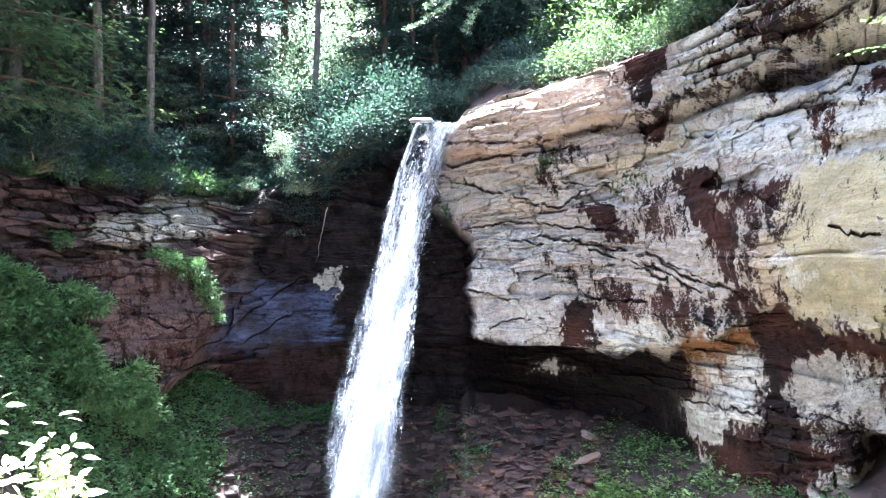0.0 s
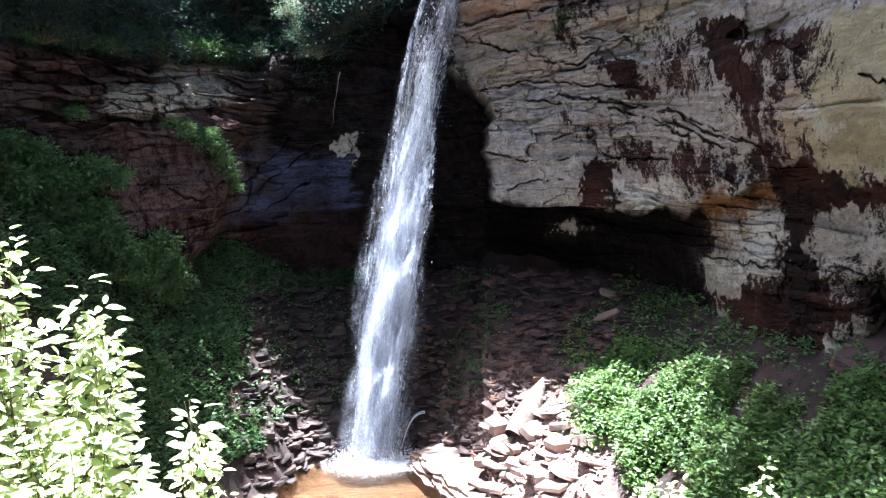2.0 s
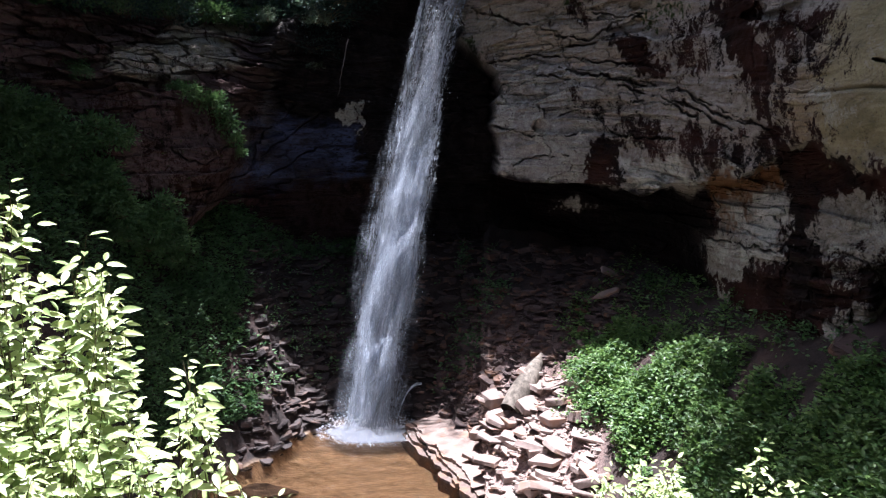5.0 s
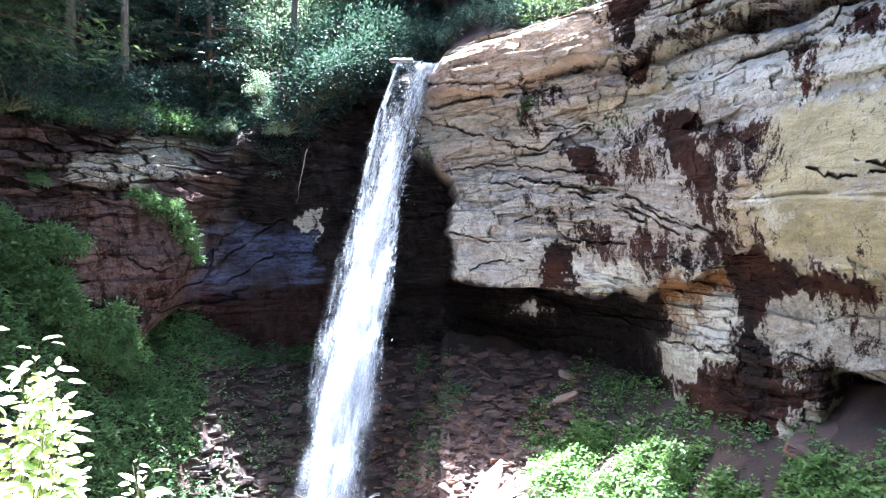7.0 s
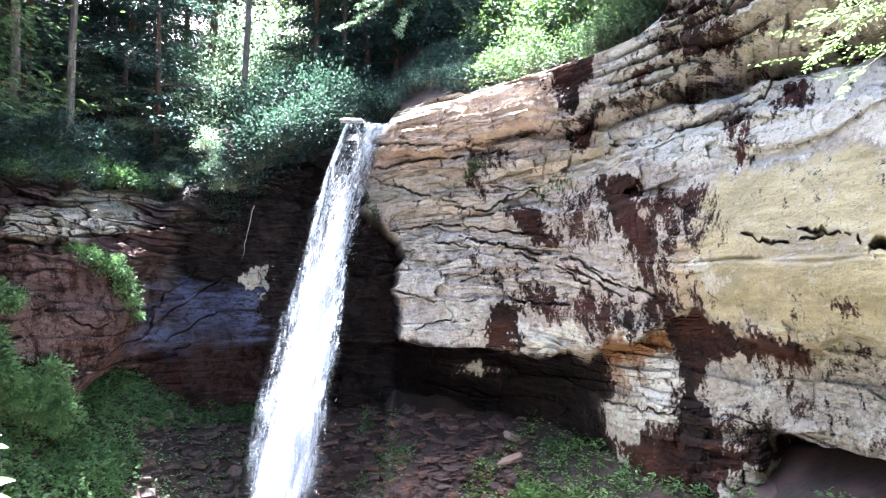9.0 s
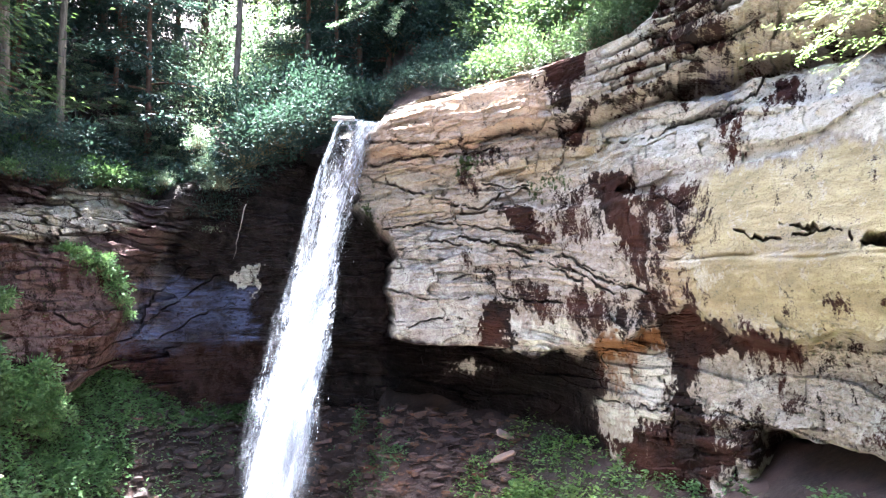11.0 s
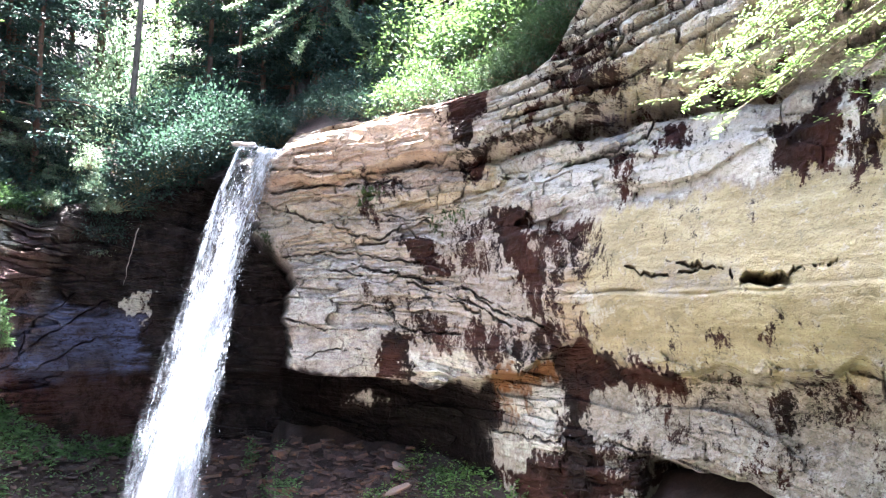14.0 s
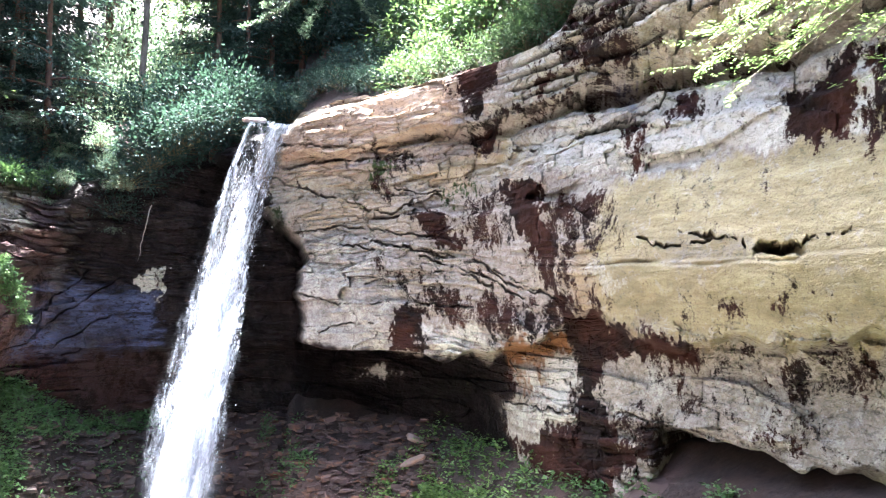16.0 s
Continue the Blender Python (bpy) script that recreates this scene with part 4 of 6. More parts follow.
# ---- plants ----
def leaves(centres, facing, size, seed, slim=0.5, droop=0.2, flat=0.5):
    """Leaf blades, each a bent diamond of two triangles a side. centres n x 3; facing n x 3: the way each leaf's tip points."""
    r = np.random.default_rng(seed)
    n = len(centres)
    tip = facing + r.normal(0, 0.35, (n, 3))
    tip[:, 2] -= droop
    tip /= np.linalg.norm(tip, axis=1, keepdims=True)
    up = np.stack([r.normal(0, 1 - flat, n), r.normal(0, 1 - flat, n), np.ones(n)], -1)
    across = np.cross(tip, up)
    across /= np.linalg.norm(across, axis=1, keepdims=True) + 1e-9
    up = np.cross(across, tip)
    s = size * r.uniform(0.6, 1.3, (n, 1))
    base = centres
    mid = centres + tip * s * 0.45 - up * s * 0.04
    end = centres + tip * s - up * s * 0.12
    a = mid + across * s * slim * 0.5 + up * s * 0.08
    b = mid - across * s * slim * 0.5 + up * s * 0.08
    verts = np.stack([base, a, end, b], 1).reshape(-1, 3)
    i = np.arange(n)[:, None] * 4
    faces = np.concatenate([i + [[0, 1, 2]], i + [[0, 2, 3]]], 1).reshape(-1, 3)
    return verts, faces


def tube(points, radii, sides=6):
    """A tapered limb along points."""
    points = np.asarray(points, float)
    n = len(points)
    t = np.gradient(points, axis=0)
    t /= np.linalg.norm(t, axis=1, keepdims=True) + 1e-9
    ref = np.where(np.abs(t[:, 2:3]) > 0.9, [[1.0, 0, 0]], [[0, 0, 1.0]])
    a = np.cross(t, ref)
    a /= np.linalg.norm(a, axis=1, keepdims=True)
    b = np.cross(t, a)
    ang = np.linspace(0, 2 * math.pi, sides, endpoint=False)
    ring = points[:, None] + np.asarray(radii)[:, None, None] * (a[:, None] * np.cos(ang)[None, :, None] + b[:, None] * np.sin(ang)[None, :, None])
    i, j = np.arange(n - 1)[:, None] * sides, np.arange(sides)
    k = (j + 1) % sides
    faces = np.stack([i + j, i + k, i + sides + k, i + sides + j], -1).reshape(-1, 4)
    return ring.reshape(-1, 3), faces


def joined(pieces):
    verts, faces, at = [], [], 0
    for v, f in pieces:
        verts.append(v)
        faces.append(f + at)
        at += len(v)
    return np.concatenate(verts), np.concatenate(faces)


def forest_tree(name, height, spread, leaf_mat, bark, seed, layers=22, flat=0.85, size=0.24, clear=0.25, girth=0.22, dense=70, label="", taper=0.8, lean=0.0):
    """A trunk with tiers of limbs, each carrying flat sprays of leaves."""
    r = np.random.default_rng(seed)
    tree = tagged(empty(name, (0, 0, 0)), label, "tree", "forest trees")
    bend = r.normal(0, 0.25, 2)
    hs = np.linspace(-0.5, height, 10)
    trunk = np.stack([bend[0] * (hs / height) ** 2 + 0.08 * np.sin(hs * 0.6), (bend[1] - lean) * (hs / height) ** 2, hs], -1)
    v, f = tube(trunk, girth * np.linspace(1.15, 0.12, 10), 10)
    part("trunk", raw_mesh("trunk", v, f, [bark], True), tree)
    limbs, spots, ways = [], [], []
    for k in range(layers):
        h = height * (clear + (1 - clear) * (k + r.uniform(0, 1)) / layers)
        reach = spread * (1 - taper * ((h / height - clear) / (1 - clear)) ** 1.3) * r.uniform(0.6, 1.15)
        turn = r.uniform(0, 2 * math.pi)
        way = np.array([math.cos(turn), math.sin(turn), 0])
        s = np.linspace(0, 1, 6)[:, None]
        line = np.array([bend[0], bend[1] - lean, 0]) * (h / height) ** 2 + np.array([0, 0, h]) + way * s * reach + np.array([0, 0, 1]) * (0.25 * s - 0.45 * s ** 2) * reach * 0.6
        limbs.append(tube(line, 0.045 * np.linspace(1, 0.2, 6) * (0.6 + reach / spread), 4))
        for j in range(4):
            c = line[2 + j] if j < 4 else line[5]
            m = int(dense * (0.5 + 0.2 * j))
            p = c + r.normal(0, 1, (m, 3)) * np.array([0.22, 0.22, 0.05 + 0.12 * (1 - flat)]) * reach
            spots.append(p)
            ways.append((p - line[1]) * [1, 1, 0.1] / reach + way * 0.2)
    v, f = joined(limbs)
    tagged(part("branching", raw_mesh("branching", v, f, [bark], True), tree), kind="stuff")
    v, f = leaves(np.concatenate(spots), np.concatenate(ways), size, seed + 1, 0.55, 0.15, flat)
    part("crown", raw_mesh("crown", v, f, [leaf_mat]), tree)
    return tree


def bush(name, radius, height, leaf_mat, seed, count=1500, size=0.16, label="", category="bush"):
    """A rounded bush of stems and leaf rosettes with gaps."""
    r = np.random.default_rng(seed)
    plant = tagged(empty(name, (0, 0, 0)), label, category, "plants along the cliff")
    stems, spots, ways = [], [], []
    tips = count // 22
    for k in range(tips):
        d = r.normal(0, 1, 3)
        d[2] = abs(d[2]) * 0.9 + 0.1
        d /= np.linalg.norm(d)
        c = d * np.array([radius, radius, height]) * r.uniform(0.55, 1.08)
        if k % 3 == 0:
            s = np.linspace(0, 1, 5)[:, None]
            line = c * s + np.array([0, 0, 1]) * (0.25 * height * s * (1 - s))
            stems.append(tube(line, 0.03 * np.linspace(1, 0.25, 5), 4))
        p = c + r.normal(0, 0.16 * radius ** 0.5, (22, 3))
        spots.append(p)
        ways.append((p - c) * 3 + d * 0.6)
    v, f = joined(stems)
    tagged(part("stemwork", raw_mesh("stemwork", v, f, [TWIG], True), plant), kind="stuff")
    v, f = leaves(np.concatenate(spots), np.concatenate(ways), size, seed + 1, 0.5, 0.15, 0.4)
    part("foliage", raw_mesh("foliage", v, f, [leaf_mat]), plant)
    return plant


def place(thing, side, far, z, turn=0.0, scale=1.0, tilt=0.0):
    x, y, _ = polar(np.array(float(side)), np.array(float(far)), np.array(0.0))
    return pose(x, y, z, tilt, 0, turn) @ Matrix.Scale(scale, 4)


def scatter_copies(first, rows):
    """Puts a thing at the first row, and copies at the others. Rows: bearing, distance, height, turn, scale."""
    first_row, *rest = rows
    for side, far, z, turn, scale in rest:
        c = copy_thing(first, place(first, side, far, z, turn))
        c.scale = (scale, scale, scale)
    side, far, z, turn, scale = first_row
    first.matrix_basis = place(first, side, far, z, turn)
    first.scale = (scale, scale, scale)


def forest():
    r = random.Random(5)
    kinds = [forest_tree("hemlock_tree", 19, 3.6, NEEDLES, RED_BARK, 100, 34, 0.9, 0.26, 0.12, 0.24, 80, "tall dark hemlock with tiers of drooping sprays"),
             forest_tree("hemlock_tree", 15, 3.0, NEEDLES, RED_BARK, 110, 28, 0.9, 0.24, 0.08, 0.18, 80, "dark hemlock with layered branches among the forest"),
             forest_tree("beech_tree", 17, 4.0, BROADLEAF, BARK, 120, 30, 0.75, 0.22, 0.15, 0.2, 80, "broadleaved forest tree with a bright green crown"),
             forest_tree("maple_tree", 12, 3.2, BROADLEAF, BARK, 130, 26, 0.7, 0.2, 0.1, 0.14, 80, "young maple with light green leaf layers"),
             forest_tree("poplar_tree", 29, 4.4, BROADLEAF, BARK, 140, 24, 0.7, 0.38, 0.5, 0.17, 60, "tall straight forest tree with a bare grey trunk", 0.35)]
    rows = [[] for _ in kinds]
    # tall bare trunks; unseen crowns added to shade the rim but for one gap
    for side, far in ((-19.95, 37.4), (-8.95, 45.0), (3.6, 40.6), (-27.5, 37), (-17.5, 46), (-30.5, 40), (-1.0, 45.5), (6.8, 44), (-21.0, 49), (-15.6, 53), (-26.2, 40.0), (-29.4, 36.4), (-33, 33.5)):
        rows[4].append((side, far, hill_at(side, far) - 0.3, side * 57 % 360, r.uniform(0.85, 1.08)))
    for ring, (gap, extra) in enumerate([(3.4, 4.4), (3.2, 8.5), (3.0, 13), (3.0, 20)]):
        side = -40.0 + ring
        while side < 52:
            far = float(curve(side, WALL)) + extra + r.uniform(-1.5, 2.0) + (0 if side < 2 else 5 if side < 17.5 else -0.6)
            far = max(far, float(curve(side, WALL)) + 2.2)
            hidden = ring == 0 and (-2 < side < 1.5 or 11.5 < side < 18.5 or -24.5 < side < -15)
            if not hidden and not (ring < 3 and -14.2 < side < -4.6) and not (ring == 1 and abs(side + 20) < 2.5):
                k = r.choice([0, 0, 1, 1, 2, 3] if side < 2 else [0, 2, 2, 3, 3])
                rows[k].append((side, far, hill_at(side, far) - 0.2, r.uniform(0, 360), r.uniform(0.95, 1.2) if ring == 0 else r.uniform(0.85, 1.25)))
            side += gap * r.uniform(0.7, 1.3) * 34 / far
    for side, far, k, scale in ((-4.2, 42.5, 0, 0.8), (-2.2, 41.5, 1, 0.9), (-0.4, 41.2, 0, 0.75), (1.6, 41.4, 1, 0.95), (5.2, 40.0, 0, 0.7), (-16.6, 43.5, 1, 0.8), (-22.5, 40.5, 0, 0.8)):
        rows[k].append((side, far, hill_at(side, far) - 0.2, side * 53, scale))
    # unseen trees behind the eye, added to keep sky light off the cliff
    for side in range(86, 282, 7):
        for far in (9, 17, 27):
            k = r.choice([0, 1, 2, 3])
            rows[k].append((side + r.uniform(-3, 3), far + r.uniform(-2, 2), 10.0 + far * 0.62, r.uniform(0, 360), r.uniform(0.8, 1.2)))
    kinds.append(forest_tree("birch_tree", 19, 4.6, BROADLEAF, RED_BARK, 150, 34, 0.75, 0.24, 0.3, 0.16, 90, "slender leafy tree on the slope beside the wall"))
    rows.append([(side, far, ground_at(side, far) - 0.3, turn, 1.0) for side, far, turn in ((-35, 26, 10), (-30.6, 29.6, 130))])
    # oaks with unseen crowns, added to shade the right bank
    kinds.append(forest_tree("oak_tree", 22, 6.0, BROADLEAF, BARK, 160, 46, 0.7, 0.34, 0.5, 0.3, 130, "spreading oak added at the rim, crown unseen, to shade the bank", 0.35))
    rows.append([(side, float(curve(side, WALL)) + 2.6, hill_at(side, float(curve(side, WALL)) + 2.6) - 0.3, side * 40, 1.0) for side in (24, 33)])
    # leaning oaks with unseen crowns, added to shade the left slope
    kinds.append(forest_tree("oak_tree", 25, 4.6, BROADLEAF, BARK, 165, 34, 0.7, 0.4, 0.42, 0.2, 90, "leaning oak added on the rim, crown unseen, to shade the slope", 0.3, 5.0))
    rows.append([(side, far, hill_at(side, far) - 0.3, -side * 0.5, scale) for side, far, scale in ((-23.2, 36.0, 1.0), (-28, 33.2, 1.0))])
    # low saplings along the rim, with level sprays; pale leaves carry sunlight in their colour
    kinds.append(forest_tree("hemlock_sapling", 4.2, 1.9, SUNLIT_LEAF, BARK, 170, 15, 0.97, 0.15, 0.1, 0.04, 60, "young hemlock on the rim, level sprays coloured pale for sunlight"))
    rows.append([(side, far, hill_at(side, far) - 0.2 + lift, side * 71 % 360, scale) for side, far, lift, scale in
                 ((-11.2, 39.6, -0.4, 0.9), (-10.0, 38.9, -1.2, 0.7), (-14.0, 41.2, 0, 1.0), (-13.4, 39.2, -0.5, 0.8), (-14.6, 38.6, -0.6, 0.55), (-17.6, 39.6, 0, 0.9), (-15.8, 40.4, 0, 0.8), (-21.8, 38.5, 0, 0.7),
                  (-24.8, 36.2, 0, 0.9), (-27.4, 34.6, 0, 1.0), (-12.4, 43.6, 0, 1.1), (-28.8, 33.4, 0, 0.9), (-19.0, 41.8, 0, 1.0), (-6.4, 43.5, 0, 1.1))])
    kinds.append(forest_tree("hemlock_sapling", 3.4, 1.5, NEEDLES, BARK, 180, 15, 0.95, 0.15, 0.05, 0.04, 60, "young dark hemlock with level sprays on the rim"))
    rows.append([(side, far, hill_at(side, far) - 0.3, side * 47 % 360, scale) for side, far, scale in
                 ((-12.6, 38.9, 0.7), (-16.6, 38.2, 0.7), (-18.6, 37.6, 0.75), (-20.8, 37.0, 0.7), (-22.8, 36.2, 0.9), (-25.6, 34.2, 0.9), (-18.0, 44.5, 1.4), (-21.2, 42.6, 1.3), (-23.4, 44, 1.4), (-15.2, 42.4, 1.2), (-26.4, 38, 1.3), (-28.6, 36, 1.2))])
    for thing, rr in zip(kinds, rows):
        scatter_copies(thing, rr)


forest()


def leaning_hemlock():
    """The red-barked tree beside the fall, whose lowest boughs reach out over the lip."""
    r = np.random.default_rng(95)
    side, far = 3.3, 40.2
    x, y, _ = polar(np.array(side), np.array(far), np.array(0.0))
    root = np.array([x, y, hill_at(side, far) - 0.4])
    tree = tagged(empty("hemlock_tree", tuple(float(c) for c in root)), "red-barked hemlock with sunlit boughs reaching over the fall", "tree", "forest trees")
    s = np.linspace(0, 1, 9)[:, None]
    v, f = tube(np.array([0.3, 0.2, 17.0]) * s, np.linspace(0.26, 0.08, 9), 10)
    part("trunk", raw_mesh("trunk", v, f, [RED_BARK], True), tree)
    spots, ways = [], []
    for tip_side, angle, tip_far, start in ((-2.4, 18.0, 36.6, 4.6), (-0.9, 19.5, 36.9, 6.0), (1.6, 17.7, 37.2, 5.0), (6.8, 18.9, 36.8, 5.6), (8.8, 17.6, 37.4, 5.0), (5.2, 20.4, 37.2, 7.0), (-3.4, 20.6, 37.4, 7.0)):
        tip = polar(np.array(tip_side), np.array(tip_far), np.array(EYE.z + tip_far * math.tan(math.radians(angle)))) - root
        base = np.array([0.1, 0.05, start])
        line = base + (tip - base) * s + np.array([0, 0, -0.8]) * s * (1 - s)
        v, f = tube(line, np.linspace(0.05, 0.012, 9), 5)
        part("bough", raw_mesh("bough", v, f, [RED_BARK], True), tree)
        way = (tip - base) / np.linalg.norm(tip - base)
        for k in range(34):
            share = 1 - 0.75 * (k + r.uniform(0, 1)) / 34
            c = base + (tip - base) * share + np.array([0, 0, -0.8]) * share * (1 - share)
            turn = r.choice([-1, 1]) * r.uniform(0.4, 1.2)
            d = np.array([way[0] * math.cos(turn) - way[1] * math.sin(turn), way[0] * math.sin(turn) + way[1] * math.cos(turn), -0.06])
            reach = r.uniform(0.3, 1.0) * (1.2 - 0.6 * share)
            p = c + d * np.linspace(0.05, 1, 26)[:, None] * reach + r.normal(0, 0.05, (26, 3)) * [1, 1, 0.35]
            spots.append(p)
            ways.append(np.tile(d, (26, 1)) + r.normal(0, 0.5, (26, 3)) * [1, 1, 0.1])
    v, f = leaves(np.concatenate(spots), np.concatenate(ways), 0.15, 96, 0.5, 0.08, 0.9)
    tagged(part("foliage", raw_mesh("foliage", v, f, [SUNLIT_LEAF]), tree), kind="stuff")


leaning_hemlock()


def rim_bushes():
    r = random.Random(9)
    laurel = bush("laurel_bush", 1.7, 1.7, LAUREL, 200, 2200, 0.17, "dense dark green laurel bush overhanging the cliff edge")
    rows = [(-10.6, 38.2, 15.4, 10, 0.75), (-9.6, 38.0, 16.6, 60, 1.0), (-8.2, 37.8, 17.4, 200, 1.1), (-7.0, 37.5, 18.2, 90, 1.2), (-5.8, 37.3, 18.6, 300, 1.1), (-4.6, 37.0, 18.9, 30, 1.0),
            (-3.4, 37.2, 19.3, 140, 1.1), (-6.6, 39.5, 20.4, 20, 1.3), (-4.4, 39.5, 20.6, 270, 1.4), (-8.6, 39.6, 19.6, 80, 1.2), (-2.2, 38.5, 20.0, 190, 1.2), (-0.8, 38.6, 20.2, 10, 1.1),
            (0.8, 38.2, 20.2, 70, 1.0)]
    for s in (2.0, 3.3, 4.6, 5.9, 7.2, 8.5, 9.8):
        far = float(curve(s, WALL))
        near = far + r.uniform(2.0, 3.6)
        rows.append((s + r.uniform(-0.4, 0.4), near, hill_at(s, near) - 0.3, s * 70, r.uniform(0.3, 0.85)))
        rows.append((s + r.uniform(0.2, 0.9), near + 2.2, hill_at(s, near + 2.2) - 0.5, s * 90, r.uniform(0.6, 1.4)))
        rows.append((s + 0.2, far + 8.0, hill_at(s, far + 8.0) - 0.3, s * 50, r.uniform(1.2, 1.7)))
    side = -36.0
    while side < -11.5:
        far = float(curve(side, WALL)) + r.uniform(-0.2, 0.8) + (1.0 if side > -24 else 0)
        rows.append((side, far, float(curve(side, TOP)) - r.uniform(0.2, 0.7), r.uniform(0, 360), r.uniform(0.6, 0.95)))
        rows.append((side + 0.8, far + 2.2, float(curve(side, TOP)) + r.uniform(0.2, 1.0), r.uniform(0, 360), r.uniform(0.8, 1.3)))
        side += r.uniform(2.6, 4.2)
    scatter_copies(laurel, rows)
    plant = bush("leafy_plant", 0.9, 0.8, HERB, 205, 640, 0.23, "bright green plants rooted on a ledge of the wall", "plants")
    rows = []
    for side, z, scale in ((-19.4, 13.5, 0.45), (-18.7, 13.3, 0.6), (-17.9, 13.1, 0.6), (-17.2, 12.8, 0.65), (-16.6, 12.5, 0.6), (-16.2, 12.0, 0.6), (-15.9, 11.5, 0.5), (-15.6, 11.0, 0.4), (-16.8, 13.2, 0.4), (-25.4, 14.2, 0.5), (-25.0, 13.8, 0.4)):
        far = float((wall_shape(np.array([side]), np.array([z])) - wall_relief(np.array([side]), np.array([z]))[0])[0]) - 0.15
        rows.append((side, far, z - 0.1, side * 77 % 360, scale))
    for k in range(26):
        side = r.uniform(-29, -12)
        far = float(curve(side, WALL)) + r.uniform(0.4, 2.6)
        rows.append((side, far, float(curve(side, TOP)) - 0.3 + max(0, far - float(curve(side, WALL)) - 1.2) * 0.7, r.uniform(0, 360), r.uniform(0.5, 0.9)))
    for k in range(95):
        side = r.uniform(-31, -19.6)
        front = float(wall_shape(np.array([side]), np.array([9.5]))[0]) - 0.3
        low, high = ground_at(side, front), float(curve(side, [(-31, 12.9), (-26, 12.6), (-23.5, 12.2), (-22, 11), (-21, 9.4), (-19.6, 8.3)]))
        z = low + (high - low) * r.uniform(0, 1)
        if float(smooth_noise(np.array([side * 0.55]), np.array([z * 0.9]), 58)[0]) < -0.25:
            continue
        far = float(wall_shape(np.array([side]), np.array([z]))[0]) - 0.35
        rows.append((side, far, max(z, ground_at(side, far) - 0.1), r.uniform(0, 360), r.uniform(0.4, 0.85)))
    scatter_copies(plant, rows)
    # bushes in the gap look sunlit through their pale leaf colour
    lit = bush("dogwood_bush", 1.5, 2.4, SUNLIT_LEAF, 215, 2000, 0.15, "bush in a gap of the forest, leaves coloured pale for sunlight", "bush")
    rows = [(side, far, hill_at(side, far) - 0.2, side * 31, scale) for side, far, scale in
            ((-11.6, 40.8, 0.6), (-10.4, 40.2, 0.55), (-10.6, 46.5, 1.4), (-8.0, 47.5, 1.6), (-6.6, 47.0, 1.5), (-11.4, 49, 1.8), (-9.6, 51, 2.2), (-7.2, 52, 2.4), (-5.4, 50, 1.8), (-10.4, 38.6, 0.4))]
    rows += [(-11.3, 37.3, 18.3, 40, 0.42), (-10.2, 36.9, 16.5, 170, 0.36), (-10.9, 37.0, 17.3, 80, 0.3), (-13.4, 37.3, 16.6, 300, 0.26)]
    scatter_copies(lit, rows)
    sapling = bush("sapling", 1.6, 2.6, BROADLEAF, 210, 2400, 0.18, "bright green leafy sapling on the cliff top", "sapling")
    rows = []
    rows += [(4.8, 46, hill_at(4.8, 46) - 0.3, 20, 1.7), (6.6, 43, hill_at(6.6, 43) - 0.3, 80, 1.5), (8.6, 41, hill_at(8.6, 41) - 0.3, 150, 1.4), (16.2, 27.0, 20.2, 0, 0.55), (17.6, 26.3, 20.2, 70, 0.6), (18.8, 25.6, 20.3, 140, 0.65), (20.0, 25.2, 21.0, 10, 0.6), (21.4, 24.6, 21.6, 210, 0.55)]
    side = 9.5
    while side < 46:
        far = float(curve(side, WALL)) + r.uniform(1.2, 2.4)
        rows.append((side, far, float(curve(side, TOP)) - 0.2, r.uniform(0, 360), r.uniform(0.5, 0.9)))
        rows.append((side + 0.7, far + 3, hill_at(side, far + 3) - 0.2, r.uniform(0, 360), r.uniform(0.9, 1.4)))
        side += r.uniform(1.8, 3.0)
    scatter_copies(sapling, rows)


rim_bushes()


def hanging_root():
    """A bare twig that hangs from the bushes at the rim."""
    r = np.random.default_rng(66)
    h = np.linspace(0, 1, 14)
    line = polar(-8.1 - 0.9 * h, 36.9 + 0 * h, 15.9 - 2.3 * h) + np.cumsum(r.normal(0, 0.035, (14, 3)), 0)
    v, f = tube(line, np.linspace(0.03, 0.008, 14), 6)
    tagged(new("hanging_root", raw_mesh("hanging_root", v, f, [PALE_BARK], True)), "bare pale root hanging from the bushes at the rim", "root")


hanging_root()


# ---- low greenery, past counting ----
def greenery(name, label, tries, chance, size, tall, seed, mat):
    """Low leafy growth over the ground: tries (bearing range, distance range, count); chance(side, far, z): share kept."""
    r = np.random.default_rng(seed)
    spots, ways = [], []
    s0, s1, f0, f1, count = tries
    side, far = r.uniform(s0, s1, count), r.uniform(f0, f1, count)
    z = ground_height(side, far)
    keep = r.uniform(0, 1, count) < chance(side, far, z)
    side, far, z = side[keep], far[keep], z[keep]
    along = np.radians(side) * 27
    lift = tall * np.clip(0.5 + 0.7 * fbm(along * 0.9, far * 0.9, seed, 3), 0.05, 1.6)
    c = polar(side, far, z)
    for j in range(8):
        turn = r.uniform(0, 2 * math.pi, len(c))
        d = np.stack([np.cos(turn), np.sin(turn), r.uniform(-0.1, 0.6, len(c))], -1)
        p = c + d * r.uniform(0.02, 0.16, (len(c), 1)) + np.array([0, 0, 1.0]) * (lift * r.uniform(0.2, 1.0, len(c)))[:, None]
        spots.append(p)
        ways.append(d)
    v, f = leaves(np.concatenate(spots), np.concatenate(ways), size, seed + 1, 0.6, 0.1, 0.5)
    return tagged(new(name, raw_mesh(name, v, f, [mat])), label, "undergrowth", kind="stuff")


def foot_gap(side, far):
    return curve(side, WALL) + curve(side, [(-14, 1.5), (-12, 3.0), (1, 3.0), (2, 4.8), (14, 3.0), (20, 1.2)]) - far


